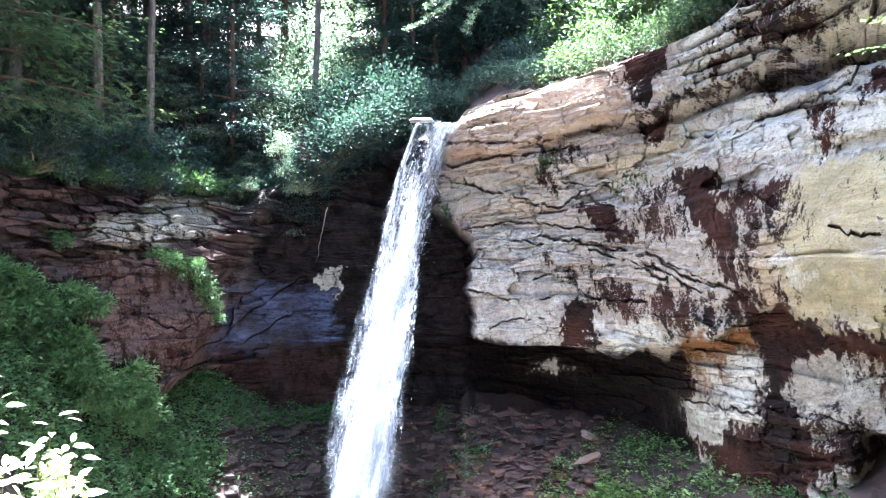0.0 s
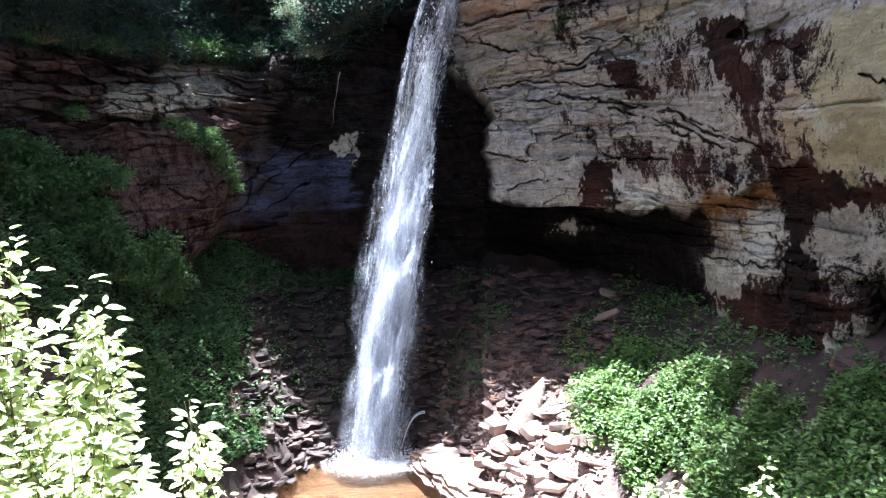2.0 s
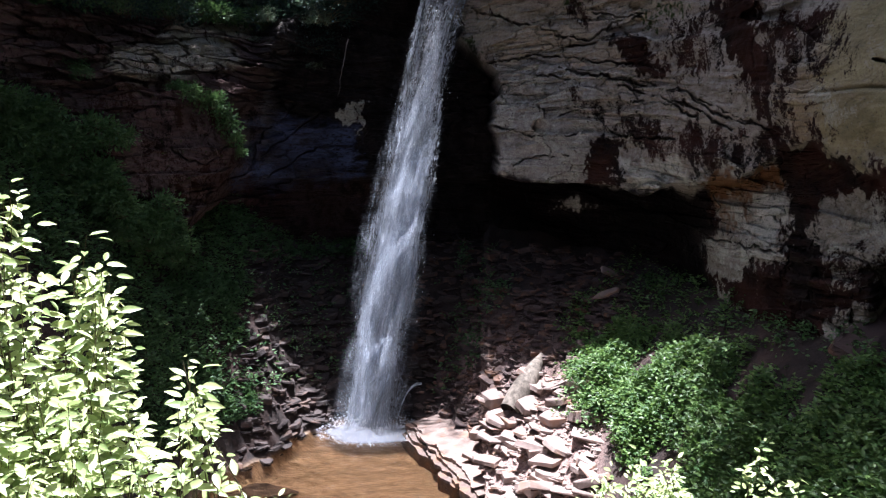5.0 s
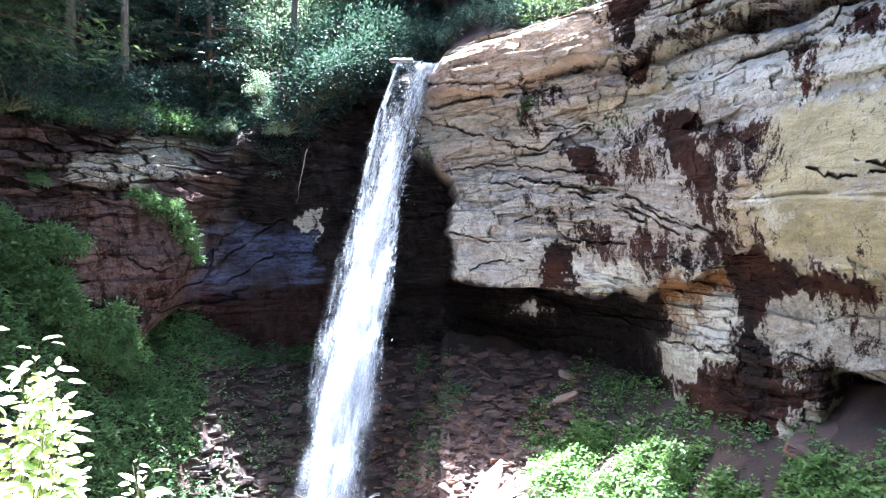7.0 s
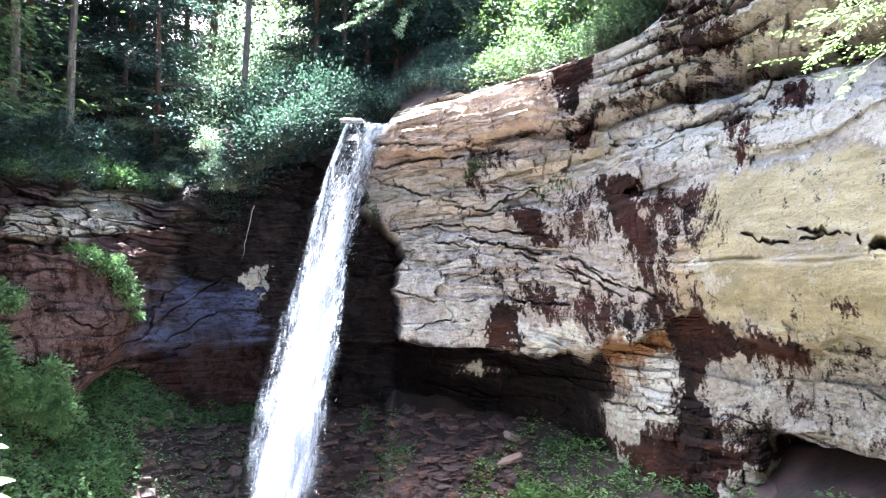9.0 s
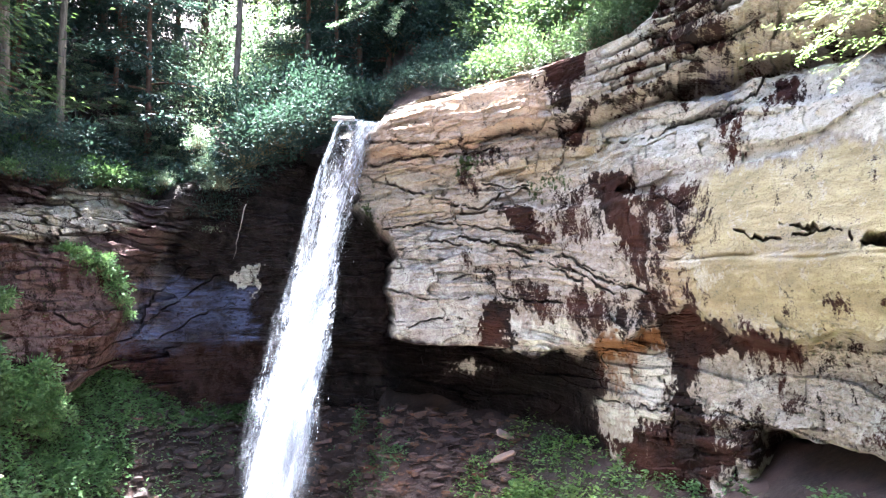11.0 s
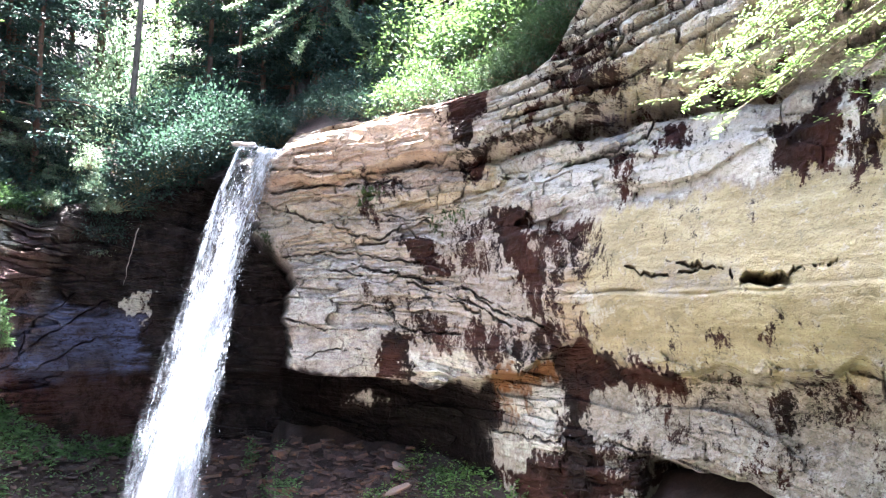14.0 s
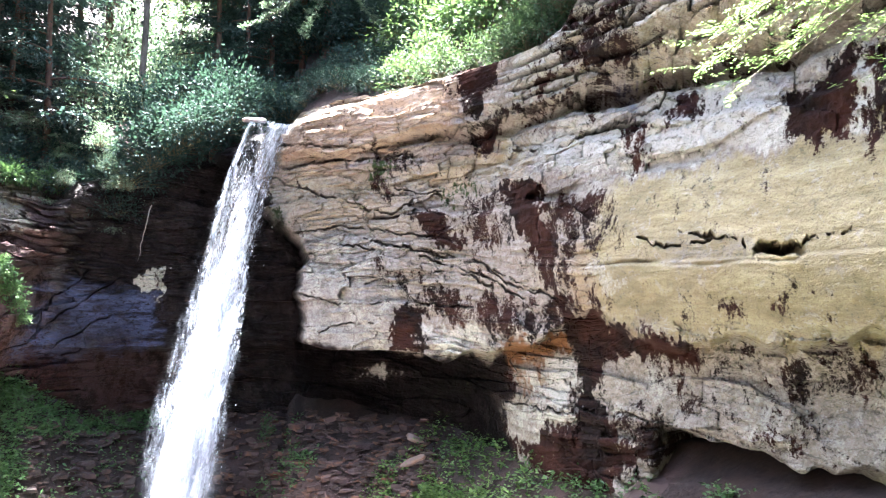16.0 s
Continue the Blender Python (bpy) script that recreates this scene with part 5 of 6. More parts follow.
greenery("undergrowth", "lush green undergrowth on the steep slope below the wall", (-36, -5, 26, 43, 30000),
         lambda s, f, z: np.where(s < -15.5 + 1.5 * fbm(s, f, 81, 2), 0.95, np.where(foot_gap(s, f) < 2.0, 0.95, 0.05)) * (z > 1.2) * (foot_gap(s, f) > -0.3), 0.17, 0.75, 301, HERB)
greenery("undergrowth", "green plants at the foot of the cliff behind the fall", (-2, 7, 33, 41, 1100),
         lambda s, f, z: ramp(fbm(s * 0.8, f * 0.5, 82, 2), 0.0, 0.3) * (foot_gap(s, f) > 1), 0.16, 0.4, 302, HERB)
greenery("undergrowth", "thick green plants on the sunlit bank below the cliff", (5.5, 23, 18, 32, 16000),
         lambda s, f, z: ramp(s, 6.5, 9.5) * ramp(s, 22.5, 20) * ramp(z, 2.3, 3.2) * (0.1 + 0.9 * ramp(foot_gap(s, f), 3.2, 5.0)) * (foot_gap(s, f) > 0.8) * ramp(fbm(s * 0.4, f * 0.5, 83, 2), -0.8, -0.35), 0.15, 0.85, 303, BRIGHT_HERB)
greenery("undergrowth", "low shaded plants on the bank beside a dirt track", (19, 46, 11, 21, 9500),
         lambda s, f, z: ramp(s, 19.5, 22) * ramp(foot_gap(s, f), 1.5, 3.0) * ramp(fbm(s * 0.3, f * 0.5, 84, 2), -0.7, -0.2), 0.15, 0.6, 304, BRIGHT_HERB)


greenery("undergrowth", "strip of green plants along the cliff's foot", (11, 34, 16, 31, 4200),
         lambda s, f, z: ramp(foot_gap(s, f), 0.6, 1.0) * ramp(foot_gap(s, f), 2.6, 1.6) * ramp(fbm(s * 0.7, f * 0.7, 85, 2), -0.35, 0.1), 0.14, 0.35, 305, HERB)


# ---- shrubs close to the eye ----
def leaf_blade():
    """One pointed leaf with a folded midrib, a metre long."""
    w = [0.0, 0.13, 0.18, 0.155, 0.075, 0.0]
    x = [0.0, 0.15, 0.38, 0.62, 0.84, 1.0]
    v = []
    for a, b in zip(x, w):
        dip = -0.18 * a * a
        v += [(a, b, 0.05 * (b > 0) + dip), (a, 0, dip), (a, -b, 0.05 * (b > 0) + dip)]
    f = []
    for i in range(5):
        f += [(3 * i, 3 * i + 1, 3 * i + 4, 3 * i + 3), (3 * i + 1, 3 * i + 2, 3 * i + 5, 3 * i + 4)]
    return np.array(v), np.array(f)


def stemmed_shrub(name, label, tips, roots, size, seed, singles=150, leaf_mat=SHRUB_LEAF, category="shrub", per_stem=34):
    """Arching stems with leaves in pairs along their outer half. tips, roots: n x 3 places."""
    r = np.random.default_rng(seed)
    shrub = tagged(empty(name, tuple(float(c) for c in roots.mean(0))), label, category)
    base = roots.mean(0)
    blade_v, blade_f = leaf_blade()
    single = raw_mesh("leaf", blade_v, blade_f, [leaf_mat], True)
    rest, made = [], 0
    for tip, root in zip(tips, roots):
        s = np.linspace(0, 1, 12)[:, None]
        bow = np.array([r.normal(0, 0.12), r.normal(0, 0.12), 0.18]) * np.linalg.norm(tip - root)
        line = root + (tip - root) * s + bow * (s * (1 - s)) * 1.2
        v, f = tube(line - base, 0.011 * np.linspace(1, 0.22, 12), 5)
        part("stem", raw_mesh("stem", v, f, [TWIG], True), shrub)
        way = line[-1] - line[-4]
        way /= np.linalg.norm(way)
        for j in range(per_stem):
            share = 1 - (j / per_stem) * 0.7
            k = min(int(share * 11), 10)
            c = line[k] + (line[k + 1] - line[k]) * (share * 11 - k)
            turn = r.uniform(0, 2 * math.pi)
            d = np.array([math.cos(turn), math.sin(turn), r.uniform(-0.35, 0.25)]) + way * 0.2
            d /= np.linalg.norm(d)
            off = r.uniform(0.0, 0.22) * (1.3 - share) * 1.6
            c = c + d * off
            slope = -c[:2] / np.linalg.norm(c[:2])
            up = np.array([r.normal(0, 0.45) + 0.62 * slope[0], r.normal(0, 0.45) + 0.62 * slope[1], 1.0])
            d = d - up * (d @ up) / (up @ up) * 0.7
            d /= np.linalg.norm(d)
            b = np.cross(up, d)
            b /= np.linalg.norm(b)
            n = np.cross(d, b)
            length = size * r.uniform(0.5, 1.3)
            m = np.stack([d, b, n], 1) * length
            if made < singles and j < 8:
                leaf = part("leaf", single, shrub)
                leaf.matrix_local = Matrix(((*m[0], c[0] - base[0]), (*m[1], c[1] - base[1]), (*m[2], c[2] - base[2]), (0, 0, 0, 1)))
                made += 1
            else:
                rest.append((blade_v @ m.T + c - base, blade_f))
    v, f = joined(rest)
    tagged(part("foliage", raw_mesh("foliage", v, f, [leaf_mat], True), shrub), kind="stuff")
    return shrub


def aimed(r, count, s0, s1, e_top, e_low, f0, f1):
    """Tips and roots of stems by bearing, height angle and distance; e_top(side) is the crown's outline."""
    tips, roots = [], []
    for _ in range(count):
        side, share = r.uniform(s0, s1), r.uniform(0, 1) ** 0.8
        angle = e_low + (e_top(side) - e_low) * share
        far = f0 + (f1 - f0) * share + r.normal(0, 0.15)
        tips.append(polar(np.array(side), np.array(far), np.array(EYE.z + far * math.tan(math.radians(angle)))))
        rs, rf = side + r.normal(0, 2.5), far + r.uniform(-0.3, 0.6)
        roots.append(polar(np.array(rs), np.array(rf), np.array(min(ground_at(rs, rf), tips[-1][2] - 0.8))))
    return np.array(tips), np.array(roots)


def near_shrubs():
    r = np.random.default_rng(77)
    t, q = aimed(r, 140, -35, -22.6, lambda a: float(curve(a, [(-40, -1), (-30.8, -2.9), (-28.4, -5.2), (-27.2, -8.6), (-25.6, -7.6), (-23.8, -8.2), (-23.2, -13), (-22.6, -18)])), -34, 4.7, 6.6)
    stemmed_shrub("leafy_shrub", "sunlit broad-leaved shrub on the slope below the overlook", t, q, 0.13, 400, 280, per_stem=84)
    t, q = aimed(r, 12, -21.2, -18.2, lambda a: float(curve(a, [(-21.2, -17.5), (-19.8, -15.2), (-18.2, -17)])), -20.5, 5.2, 5.8)
    stemmed_shrub("leafy_shrub", "small sunlit shrub sprig beside the larger shrub", t, q, 0.12, 410, 60, per_stem=44)
    t, q = aimed(r, 9, -23.5, -20.5, lambda a: -20.5, -31, 5.2, 6.2)
    stemmed_shrub("leafy_shrub", "half-shaded low shrub below the taller one", t, q, 0.11, 415, 60, per_stem=50)
    t, q = aimed(r, 30, -17.2, -12.2, lambda a: float(curve(a, [(-17.2, -25.5), (-15.2, -23.6), (-13, -24.6), (-12, -28)])), -34, 5.2, 6.8)
    stemmed_shrub("leafy_shrub", "low sunlit shrub in front of a pale boulder", t, q, 0.105, 420, 80, per_stem=46)
    t, q = aimed(r, 130, 7.4, 20, lambda a: float(curve(a, [(7.4, -27), (9.4, -23.5), (10.8, -21.8), (14.2, -21.5), (16.4, -24.2), (20, -24)])), -35, 6.2, 9.8)
    stemmed_shrub("leafy_shrub", "dense sunlit light green shrub on the near slope", t, q, 0.105, 430, 220, per_stem=92)
    t, q = aimed(r, 110, 17.6, 36, lambda a: float(curve(a, [(17.6, -24.5), (19.2, -21.5), (20.2, -19.6), (21.2, -23.0), (22.4, -22.2), (24.1, -20.5), (25.6, -23.4), (28.2, -23.4), (34, -23)])), -35, 6.4, 10.0)
    stemmed_shrub("leafy_shrub", "sunlit shrub with upright sprigs on the near slope", t, q, 0.105, 440, 200, per_stem=80)


near_shrubs()


def overhanging_tree():
    """A tree out of view to the right whose lit twigs hang in front of the cliff."""
    r = np.random.default_rng(88)
    x, y, _ = polar(np.array(62.0), np.array(8.5), np.array(0.0))
    tree = tagged(empty("maple_tree", (0, 0, 0)), "maple whose sunlit twigs hang in front of the cliff", "tree")
    root = np.array([x, y, ground_at(62, 8.5) - 0.4])
    s = np.linspace(0, 1, 9)[:, None]
    line = root + np.array([-0.6, 0.5, 17.0]) * s
    v, f = tube(line, np.linspace(0.2, 0.05, 9), 10)
    part("trunk", raw_mesh("trunk", v, f, [BARK], True), tree)
    blade_v, blade_f = leaf_blade()
    rest = []
    ends = [(30.2, 16.3, 8.6), (31.4, 15.3, 8.8), (29.7, 14.6, 8.9), (34.0, 16.6, 8.4), (35.2, 14.6, 8.6), (38.4, 18.2, 8.0), (40.5, 15.6, 8.2), (33.4, 18.4, 8.3), (37.0, 20.6, 8.0), (42, 21.0, 7.8), (45, 18, 8.2), (36.8, 16.4, 8.5), (31.8, 13.0, 9.0), (41.5, 13.0, 8.4)]
    for i, (side, angle, far) in enumerate(ends):
        tip = polar(np.array(side), np.array(far), np.array(EYE.z + far * math.tan(math.radians(angle))))
        start = line[5 + i % 2]
        bow = np.array([0, 0, 0.35])
        limb = start + (tip - start) * s + bow * s * (1 - s)
        v, f = tube(limb, np.linspace(0.035, 0.005, 9), 5)
        part("branch", raw_mesh("branch", v, f, [BARK], True), tree)
        out = limb[-1] - limb[-3]
        out /= np.linalg.norm(out)
        for twig in range(15):
            share = 1 - 0.36 * (twig + r.uniform(0, 1)) / 15
            k = min(int(share * 8), 7)
            c = limb[k] + (limb[k + 1] - limb[k]) * (share * 8 - k)
            turn = r.choice([-1, 1]) * r.uniform(0.3, 1.1)
            d = np.array([out[0] * math.cos(turn) - out[1] * math.sin(turn), out[0] * math.sin(turn) + out[1] * math.cos(turn), r.uniform(-0.1, 0.06)])
            d /= np.linalg.norm(d)
            long = r.uniform(0.2, 0.6)
            for j in range(28):
                p = c + d * long * (j + 1) / 28 + np.array([0, 0, -0.04]) * (j / 28) ** 2 + r.normal(0, 0.02, 3)
                swing = (1 if j % 2 else -1) * r.uniform(0.5, 1.0)
                w = np.array([d[0] * math.cos(swing) - d[1] * math.sin(swing), d[0] * math.sin(swing) + d[1] * math.cos(swing), d[2] - r.uniform(-0.1, 0.12)])
                w /= np.linalg.norm(w)
                b = np.cross([r.normal(0, 0.2), r.normal(0, 0.2), 1.0], w)
                b /= np.linalg.norm(b)
                m = np.stack([w, b, np.cross(w, b)], 1) * 0.05 * r.uniform(0.6, 1.3)
                rest.append((blade_v @ m.T + p, blade_f))
    v, f = joined(rest)
    tagged(part("foliage", raw_mesh("foliage", v, f, [MAPLE_LEAF], True), tree), kind="stuff")


overhanging_tree()


# ---- rocks ----
def chipped(name, seed, flat=0.5, points=14, mat=RUBBLE, bevel=0.05):
    """An angular stone about a metre across: a hull of random points with worn edges."""
    r = np.random.default_rng(seed)
    bm = bmesh.new()
    for _ in range(points):
        d = r.normal(0, 1, 3)
        d = d / np.abs(d).max() ** 0.8 / np.linalg.norm(d) ** 0.2 * r.uniform(0.88, 1.0)
        bm.verts.new((d[0] * 0.5, d[1] * 0.42, d[2] * 0.5 * flat))
    hull = bmesh.ops.convex_hull(bm, input=bm.verts)
    bmesh.ops.delete(bm, geom=list({g for g in hull["geom_interior"] + hull["geom_unused"] if isinstance(g, bmesh.types.BMVert)}), context="VERTS")
    bmesh.ops.dissolve_limit(bm, angle_limit=radians(18), verts=bm.verts, edges=bm.edges)
    if bevel:
        bmesh.ops.bevel(bm, geom=list(bm.edges), offset=bevel, segments=1, affect="EDGES", clamp_overlap=True)
    bmesh.ops.triangulate(bm, faces=bm.faces)
    me = bpy.data.meshes.new(name)
    bm.to_mesh(me)
    bm.free()
    me.materials.append(mat)
    return me


def slab(name, seed, thick, mat):
    """A flat broken slab about a metre across: an uneven polygon with worn edges."""
    r = np.random.default_rng(seed)
    sides = int(r.integers(5, 8))
    turn = np.sort(r.uniform(0, 1, sides) * 0.5 + np.arange(sides)) / sides * 2 * math.pi
    reach = r.uniform(0.34, 0.58, sides)
    bm = bmesh.new()
    low = [bm.verts.new((math.cos(a) * d, math.sin(a) * d * 0.8, -thick / 2 + r.uniform(-0.03, 0.03))) for a, d in zip(turn, reach)]
    high = [bm.verts.new((math.cos(a) * d * r.uniform(0.86, 1.02), math.sin(a) * d * 0.8 * r.uniform(0.86, 1.02), thick / 2 + r.uniform(-0.035, 0.035))) for a, d in zip(turn, reach)]
    bm.faces.new(low[::-1])
    bm.faces.new(high)
    for k in range(sides):
        bm.faces.new((low[k], low[(k + 1) % sides], high[(k + 1) % sides], high[k]))
    bmesh.ops.bevel(bm, geom=list(bm.edges), offset=0.014, segments=1, affect="EDGES", clamp_overlap=True)
    bmesh.ops.triangulate(bm, faces=bm.faces)
    me = bpy.data.meshes.new(name)
    bm.to_mesh(me)
    bm.free()
    me.materials.append(mat)
    return me


def block(label, at, size, turn, seed, mat, tilt=(0, 0)):
    """A large angular block: an uneven box with broken corners and worn edges."""
    r = np.random.default_rng(seed)
    bm = bmesh.new()
    for x in (-0.5, 0.5):
        for y in (-0.5, 0.5):
            for z in (-0.5, 0.5):
                pull = r.uniform(0.45, 0.95, 3) if z > 0 else r.uniform(0.85, 1.1, 3)
                bm.verts.new((x * pull[0], y * pull[1], z * (0.8 + 0.2 * pull[2])))
    for _ in range(4):
        bm.verts.new((r.uniform(-0.5, 0.5), r.uniform(-0.5, 0.5), r.uniform(0.42, 0.56)))
    bmesh.ops.convex_hull(bm, input=bm.verts)
    bmesh.ops.delete(bm, geom=[v for v in bm.verts if not v.link_faces], context="VERTS")
    bmesh.ops.dissolve_limit(bm, angle_limit=radians(9), verts=bm.verts, edges=bm.edges)
    bmesh.ops.bevel(bm, geom=list(bm.edges), offset=0.03, segments=1, affect="EDGES", clamp_overlap=True)
    bmesh.ops.triangulate(bm, faces=bm.faces)
    for _ in range(3):
        bmesh.ops.subdivide_edges(bm, edges=[e for e in bm.edges if e.calc_length() > 0.09], cuts=1)
        bmesh.ops.triangulate(bm, faces=bm.faces)
    for v in bm.verts:
        q = v.co * 2.6 + Vector((seed, 0, 0))
        v.co += v.normal * (0.035 * noise.noise(q) + 0.02 * noise.noise(q * 3.1) + 0.012 * noise.noise(q * 7))
    me = bpy.data.meshes.new("boulder")
    bm.to_mesh(me)
    bm.free()
    me.materials.append(mat)
    ob = tagged(new("boulder", me), label, "boulder", "boulders round the pool")
    ob.matrix_basis = pose(*at, tilt[0], tilt[1], turn)
    ob.scale = size
    return ob


def boulder(name, label, at, size, turn, seed, flat=0.7, mat=PALE_ROCK, tilt=(0, 0)):
    """A large rounded-edged block with chipped relief."""
    me = chipped(name, seed, flat, 30, mat, 0.06)
    bm = bmesh.new()
    bm.from_mesh(me)
    bmesh.ops.subdivide_edges(bm, edges=bm.edges, cuts=3, use_grid_fill=True)
    for v in bm.verts:
        p = v.co * 2.2
        v.co += v.normal * (0.035 * noise.noise(p + Vector((seed, 0, 0))) + 0.015 * noise.noise(p * 4))
    bm.to_mesh(me)
    bm.free()
    ob = tagged(new(name, me), label, "boulder", "boulders round the pool")
    ob.matrix_basis = pose(*at, tilt[0], tilt[1], turn)
    ob.scale = size
    return ob


block("large bleached sandstone block at the pool's near edge", (-3.0, 19.9, 0.45), (2.3, 2.9, 1.7), 52, 505, PALE_ROCK, (16, 6))
block("broad bleached sandstone boulder at the pool's near edge", (-0.65, 20.2, 0.5), (2.8, 3.0, 1.9), 38, 512, PALE_ROCK, (14, -4))
block("bleached sandstone boulder half hidden by a shrub", (1.8, 19.0, 0.45), (2.5, 2.7, 1.8), 58, 523, PALE_ROCK, (10, -8))
block("low bleached block wedged below a larger one", (-4.2, 18.2, 0.45), (1.7, 2.1, 1.3), 35, 527, PALE_ROCK, (4, 12))
block("bleached block behind two larger boulders", (1.35, 21.8, 0.25), (1.4, 1.2, 0.9), 70, 529, PALE_ROCK, (12, 0))
boulder("boulder", "small pale stone at the water's edge", (-4.9, 20.6, 0.05), (0.8, 0.6, 0.6), 10, 531)
boulder("boulder", "pale squarish slab beside the pool's ledge", (0.75, 23.2, 0.55), (1.2, 1.3, 0.9), 40, 545, 0.6, tilt=(20, 0))
boulder("boulder", "pale boulder behind the low shrub", (-6.4, 17.7, 1.7), (3.2, 3.0, 3.0), 70, 551)
boulder("boulder", "red-brown stone on the pool's far shore", (-9.3, 29.6, 0.2), (1.1, 0.9, 0.7), 0, 561, 0.6, LEDGE_ROCK)
boulder("boulder", "flat brown slab lying in the shallows", (-8.6, 27.6, 0.05), (1.6, 1.0, 0.5), 20, 563, 0.5, LEDGE_ROCK)
boulder("boulder", "flat slab under the pool's shallow water", (-5.1, 24.4, -0.27), (3.0, 1.7, 0.5), 15, 565, 0.4, LEDGE_ROCK)
boulder("boulder", "flat slab under the pool's shallow water", (-6.6, 26.2, -0.27), (2.2, 1.5, 0.5), -20, 567, 0.4, LEDGE_ROCK)
boulder("boulder", "flat white stone perched on the fall's lip", (-0.95, 35.1, 19.55), (1.1, 0.7, 0.45), 8, 571, 0.5)
boulder("boulder", "pale grey slab leaning in the rubble under the overhang", (5.74, 31.3, 6.55), (1.3, 0.5, 0.7), 20, 581, 0.4, RUBBLE, (25, 20))
boulder("boulder", "pale grey slab leaning in the rubble under the overhang", (5.3, 30.2, 6.0), (1.2, 0.45, 0.6), -35, 583, 0.4, RUBBLE, (30, -25))
boulder("boulder", "large flat slab tilted against the cliff's foot", (10.35, 19.5, 7.35), (3.7, 2.0, 1.0), 18, 577, 0.4, BROWN_SHADE_ROCK, (10, -18))


def ledge():
    """Layered wet sandstone shelf along the pool's far right edge."""
    shelf = tagged(empty("rock_ledge", (0, 0, 0)), "layered wet golden sandstone ledge along the pool", "rock ledge", kind="structure")
    a, b = np.array([-2.4, 31.3]), np.array([0.7, 24.0])
    way = (b - a) / np.linalg.norm(b - a)
    out = np.array([-way[1], way[0]])
    out = out if out[0] > 0 else -out
    for k, (low, high, shift) in enumerate([(-0.5, 0.07, 0.0), (0.06, 0.22, 0.08), (0.21, 0.36, 0.16), (0.35, 0.48, 0.32)]):
        rows, cols = 40, 14
        s, u = np.meshgrid(np.linspace(0, 1, cols * 12), np.linspace(0, 1, 18))
        length = np.linalg.norm(b - a) * (1 - 0.06 * k)
        jag = 0.16 * fbm(s * 7, s * 0 + k * 3.3, 90 + k, 5) + 0.12 * (lattice(np.floor(s * 17 + k * 0.37), s * 0, 99 + k) - 0.5)
        front = shift + jag
        depth = np.where(u < 0.3, front, front + (u - 0.3) / 0.7 * (2.5 - shift))
        h = np.where(u < 0.3, low + (high - low) * u / 0.3, high + (u - 0.3) * 0.25) + 0.05 * fbm(s * 14, u * 6, 95 + k, 4)
        p = a[None, None] + way * (s * length)[..., None] + out * depth[..., None]
        me = raw_mesh("rock_layer", np.concatenate([p, h[..., None]], -1).reshape(-1, 3), sheet_faces(*s.shape), [LEDGE_ROCK], False)
        part("rock_layer", me, shelf)


ledge()


def driftwood():
    line = np.array([(2.85, 29.1, 3.95), (2.55, 28.65, 3.55), (2.25, 28.25, 3.1), (1.95, 27.9, 2.7), (1.6, 27.5, 2.35)])
    v, f = tube(line, [0.09, 0.28, 0.42, 0.46, 0.36], 12)
    tagged(new("log", raw_mesh("log", v, f, [BARK], True)), "grey weathered log leaning on the rubble", "log")


driftwood()


def rubble():
    """Broken sandstone over the talus: larger pieces one by one, the small ones together."""
    r = np.random.default_rng(606)
    kinds = [slab("stone", 620 + i, 0.06 + 0.15 * (i % 4) / 3, RUBBLE) for i in range(10)]
    coords = []
    for me in kinds:
        v = np.array([tuple(p.co) for p in me.vertices])
        f = np.array([tuple(p.vertices) for p in me.polygons])
        coords.append((v, f))
    small = []
    singles = 0
    dark, unlit = [], []
    for i in range(5600):
        if i < 300:
            side, far, size = r.uniform(0.8, 9.5), r.uniform(20.5, 29), 0.4 + 1.25 * r.uniform(0, 1) ** 2
        elif i < 1900:
            side, far, size = r.uniform(-1, 10), r.uniform(20, 33), r.uniform(0.12, 0.4)
        else:
            side, far, size = r.uniform(-16, 12), r.uniform(28.5, 42), 0.2 + 0.8 * r.uniform(0, 1) ** 2.2
        z = ground_at(side, far)
        if z < -0.1 or foot_gap(side, far) < 0:
            continue
        x, y, _ = polar(np.array(side), np.array(far), np.array(0.0))
        m = pose(x, y, z + size * 0.03, r.normal(7, 10), r.normal(0, 11), r.uniform(0, 360)) @ Matrix.Scale(size, 4)
        k = i % 10
        if i < 300:
            stone = part("stone", kinds[k], ground)
            stone.matrix_local = m
        else:
            v, f = coords[k]
            mm = np.array(m)
            # stones darken by place: left shore and overhang shade is in their colour
            (unlit if side < -3.5 else small if i < 1900 and far < 28.5 else dark).append((v @ mm[:3, :3].T + mm[:3, 3], f))
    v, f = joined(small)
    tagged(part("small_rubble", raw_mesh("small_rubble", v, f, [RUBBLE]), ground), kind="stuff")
    v, f = joined(unlit)
    tagged(part("wet_rubble", raw_mesh("wet_rubble", v, f, [SHADE_ROCK]), ground), kind="stuff")
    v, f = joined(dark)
    tagged(part("dark_rubble", raw_mesh("dark_rubble", v, f, [BROWN_SHADE_ROCK]), ground), kind="stuff")


rubble()


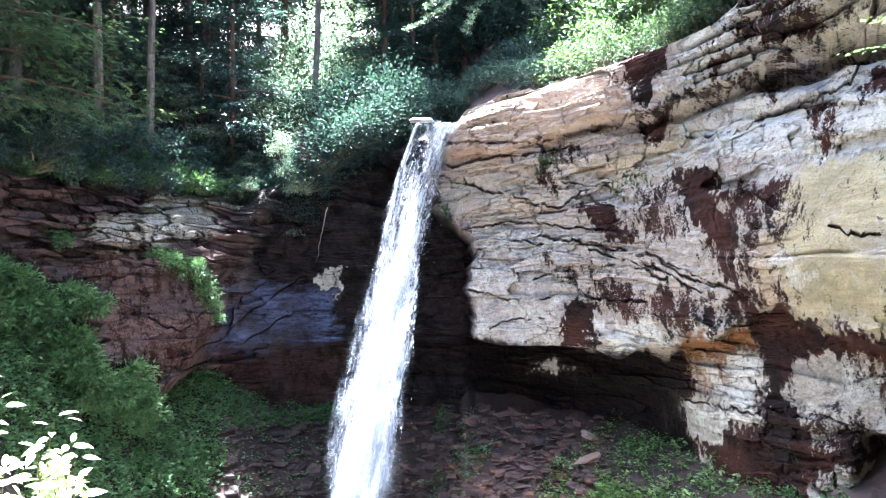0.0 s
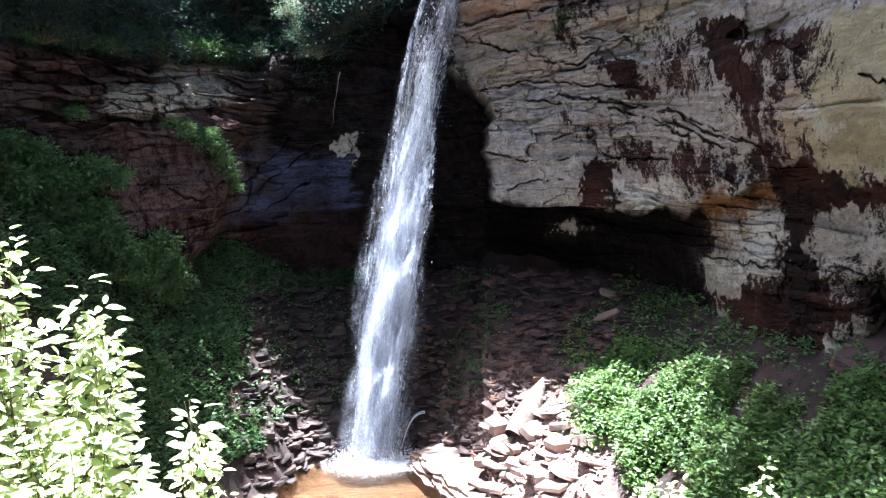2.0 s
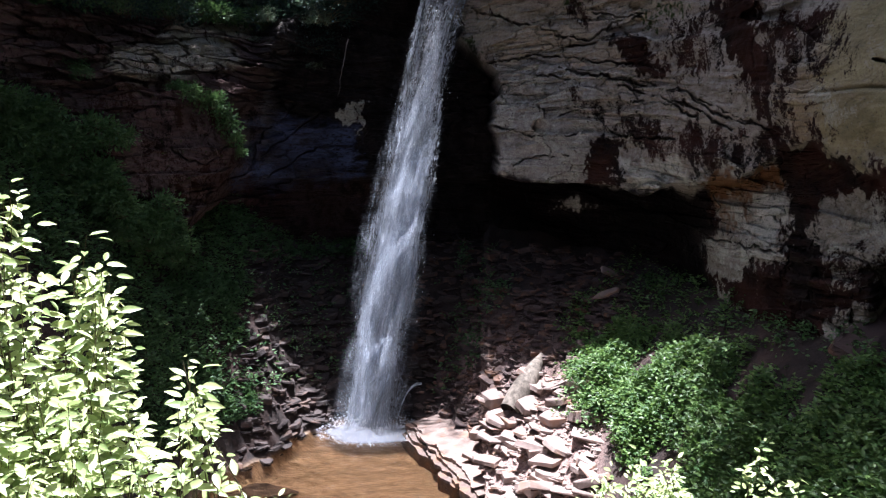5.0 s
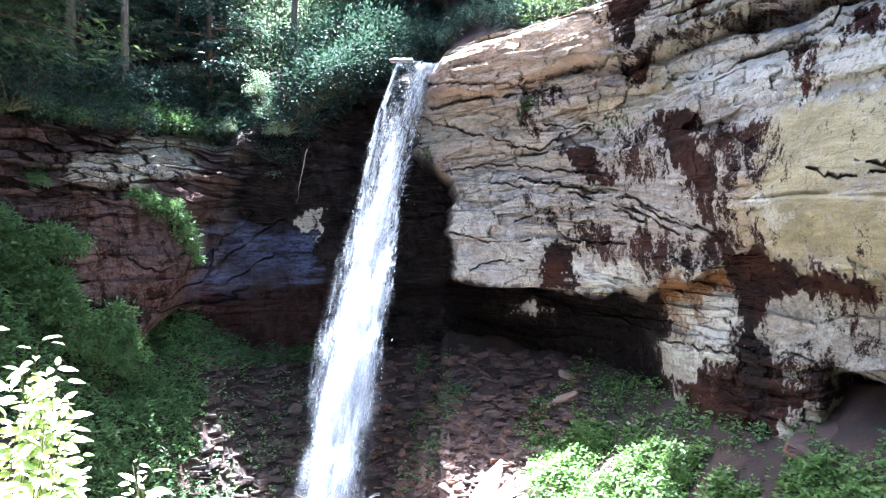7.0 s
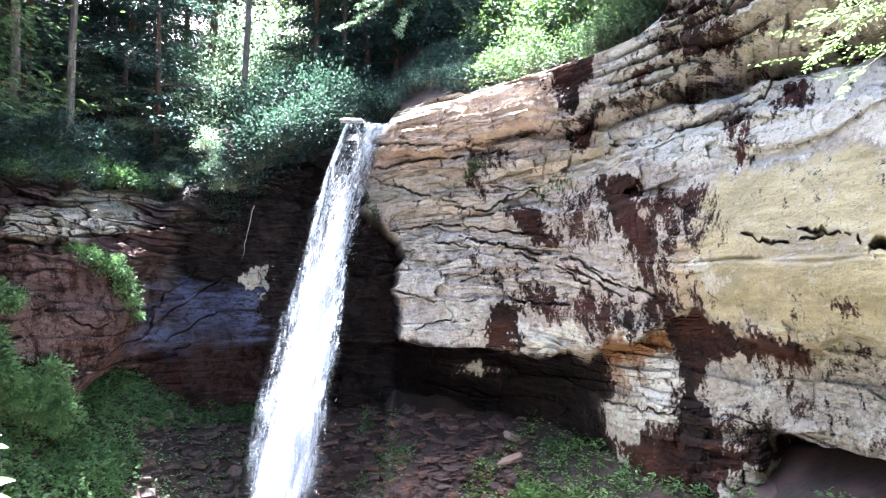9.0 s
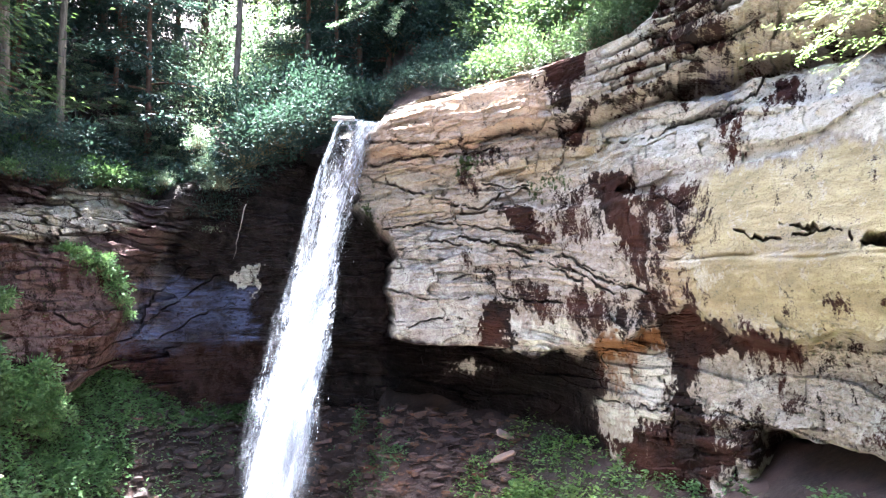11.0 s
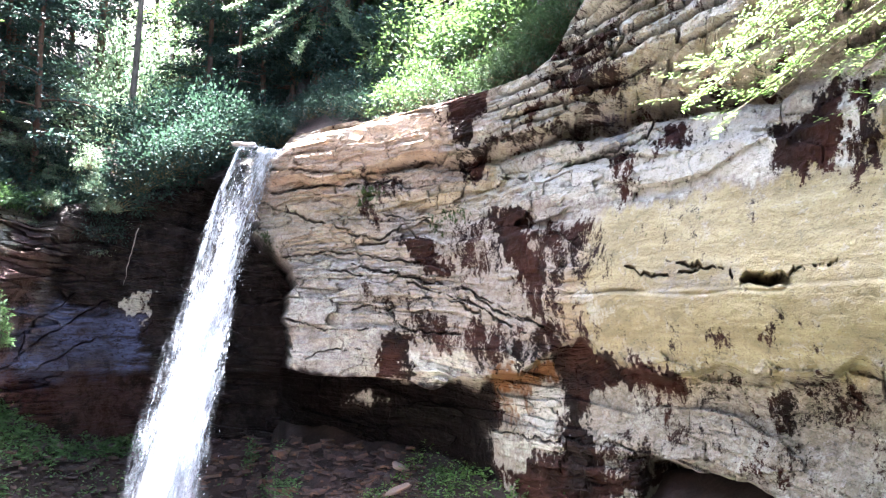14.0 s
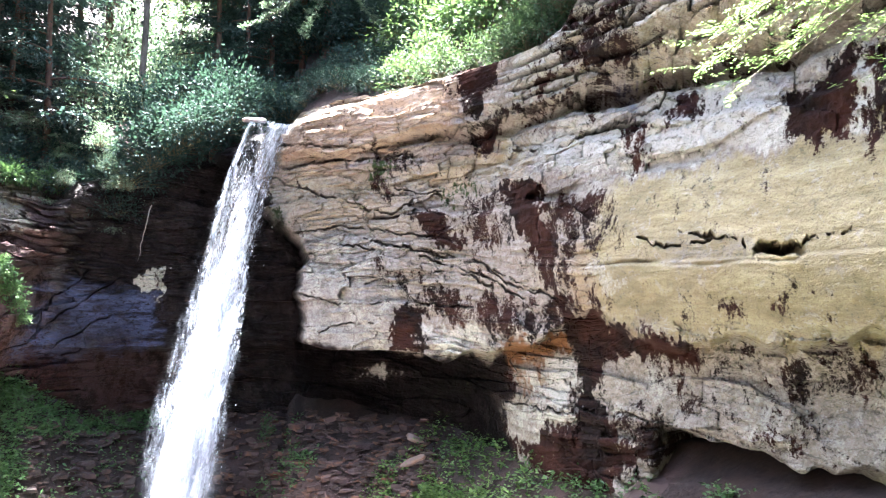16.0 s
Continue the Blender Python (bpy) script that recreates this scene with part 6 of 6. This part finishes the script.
# ---- spray ----
def spray():
    r = np.random.default_rng(707)
    n = 3500
    h = r.uniform(0.02, 1, n) ** 0.8
    spread = curve(h, [(0, 0.8), (0.3, 1.1), (0.7, 1.4), (1, 1.3)])
    c = np.stack([LIP[0] + (FOOT[0] - LIP[0]) * h ** 0.8 + r.normal(0, 0.34, n) * spread, LIP[1] + (FOOT[1] - LIP[1]) * h ** 0.55 + r.normal(0, 0.35, n), LIP[2] * (1 - h)], -1)
    m = 2600
    turn, out = r.uniform(0, 2 * math.pi, m), r.uniform(0, 1, m) ** 0.7 * 1.7
    c2 = np.stack([FOOT[0] + 0.2 + np.cos(turn) * out * 1.3, FOOT[1] - 0.6 + np.sin(turn) * out, np.abs(r.normal(0, 0.55, m)) * np.exp(-out * 0.9)], -1)
    c = np.concatenate([c, c2])
    size = np.concatenate([r.uniform(0.004, 0.012, n), r.uniform(0.006, 0.022, m)])
    long = np.concatenate([r.uniform(2, 6, n), r.uniform(1, 1.8, m)])
    octa = np.array([(1, 0, 0), (0, 1, 0), (-1, 0, 0), (0, -1, 0), (0, 0, 1), (0, 0, -1)], float)
    tri = np.array([(0, 1, 4), (1, 2, 4), (2, 3, 4), (3, 0, 4), (1, 0, 5), (2, 1, 5), (3, 2, 5), (0, 3, 5)])
    v = c[:, None] + octa[None] * size[:, None, None] * np.stack([np.ones(len(c)), np.ones(len(c)), long], -1)[:, None]
    v[..., 0] += (v[..., 2] - c[:, None, 2]) * 0.17
    f = tri[None] + (np.arange(len(c)) * 6)[:, None, None]
    k = 4200
    h3 = 0.03 + 0.95 * r.uniform(0, 1, k)
    core = curve(h3, [(0, 0.36), (0.3, 0.42), (0.7, 0.52), (1, 0.5)])
    c3 = np.stack([LIP[0] + 0.12 + (FOOT[0] - LIP[0]) * h3 ** 0.8 + np.clip(r.normal(0, 1, k), -1.6, 1.6) * core, LIP[1] + (FOOT[1] - LIP[1]) * h3 ** 0.55 + r.normal(0, 0.18, k) - 0.25, LIP[2] * (1 - h3)], -1)
    c = np.concatenate([c, c3])
    size = np.concatenate([size, r.uniform(0.016, 0.055, k) * (0.6 + 0.6 * h3)])
    long = np.concatenate([long, r.uniform(1.4, 3.8, k)])
    n2 = Nodes("water_drops")
    mat = n2.done(n2.surface(rgb(0.88, 0.92, 0.98), 0.3))
    tagged(new("water_drops", raw_mesh("water_drops", v.reshape(-1, 3), f.reshape(-1, 3), [mat], True)), "white flying drops and splash of the waterfall", "spray", kind="stuff")
    side, rad = np.meshgrid(np.linspace(0, 2 * math.pi, 48), np.linspace(0.02, 1, 16))
    edge = 1 + 0.25 * smooth_noise(np.cos(side) * 2 + 5, np.sin(side) * 2, 70)
    x, y = FOOT[0] + 0.15 + np.cos(side) * rad * edge * 2.0, FOOT[1] - 0.7 + np.sin(side) * rad * edge * 1.3
    me = raw_mesh("foam", np.stack([x, y, 0.03 + 0.16 * np.exp(-(rad * 2.2) ** 2)], -1).reshape(-1, 3), sheet_faces(*side.shape), [FALL], True)
    layer = me.uv_layers.new(name="UVMap")
    index = np.empty(len(me.loops), np.int32)
    me.loops.foreach_get("vertex_index", index)
    layer.data.foreach_set("uv", (np.stack([x.ravel() * 0.5, y.ravel() * 1.5], -1)[index]).astype(np.float32).ravel())
    store(me, "body", 0.5 - rad * 0.5)
    store(me, "edge", ramp(rad, 1.0, 0.8))
    tagged(new("foam", me), "white foam where the fall meets the pool", "foam", kind="structure")


spray()
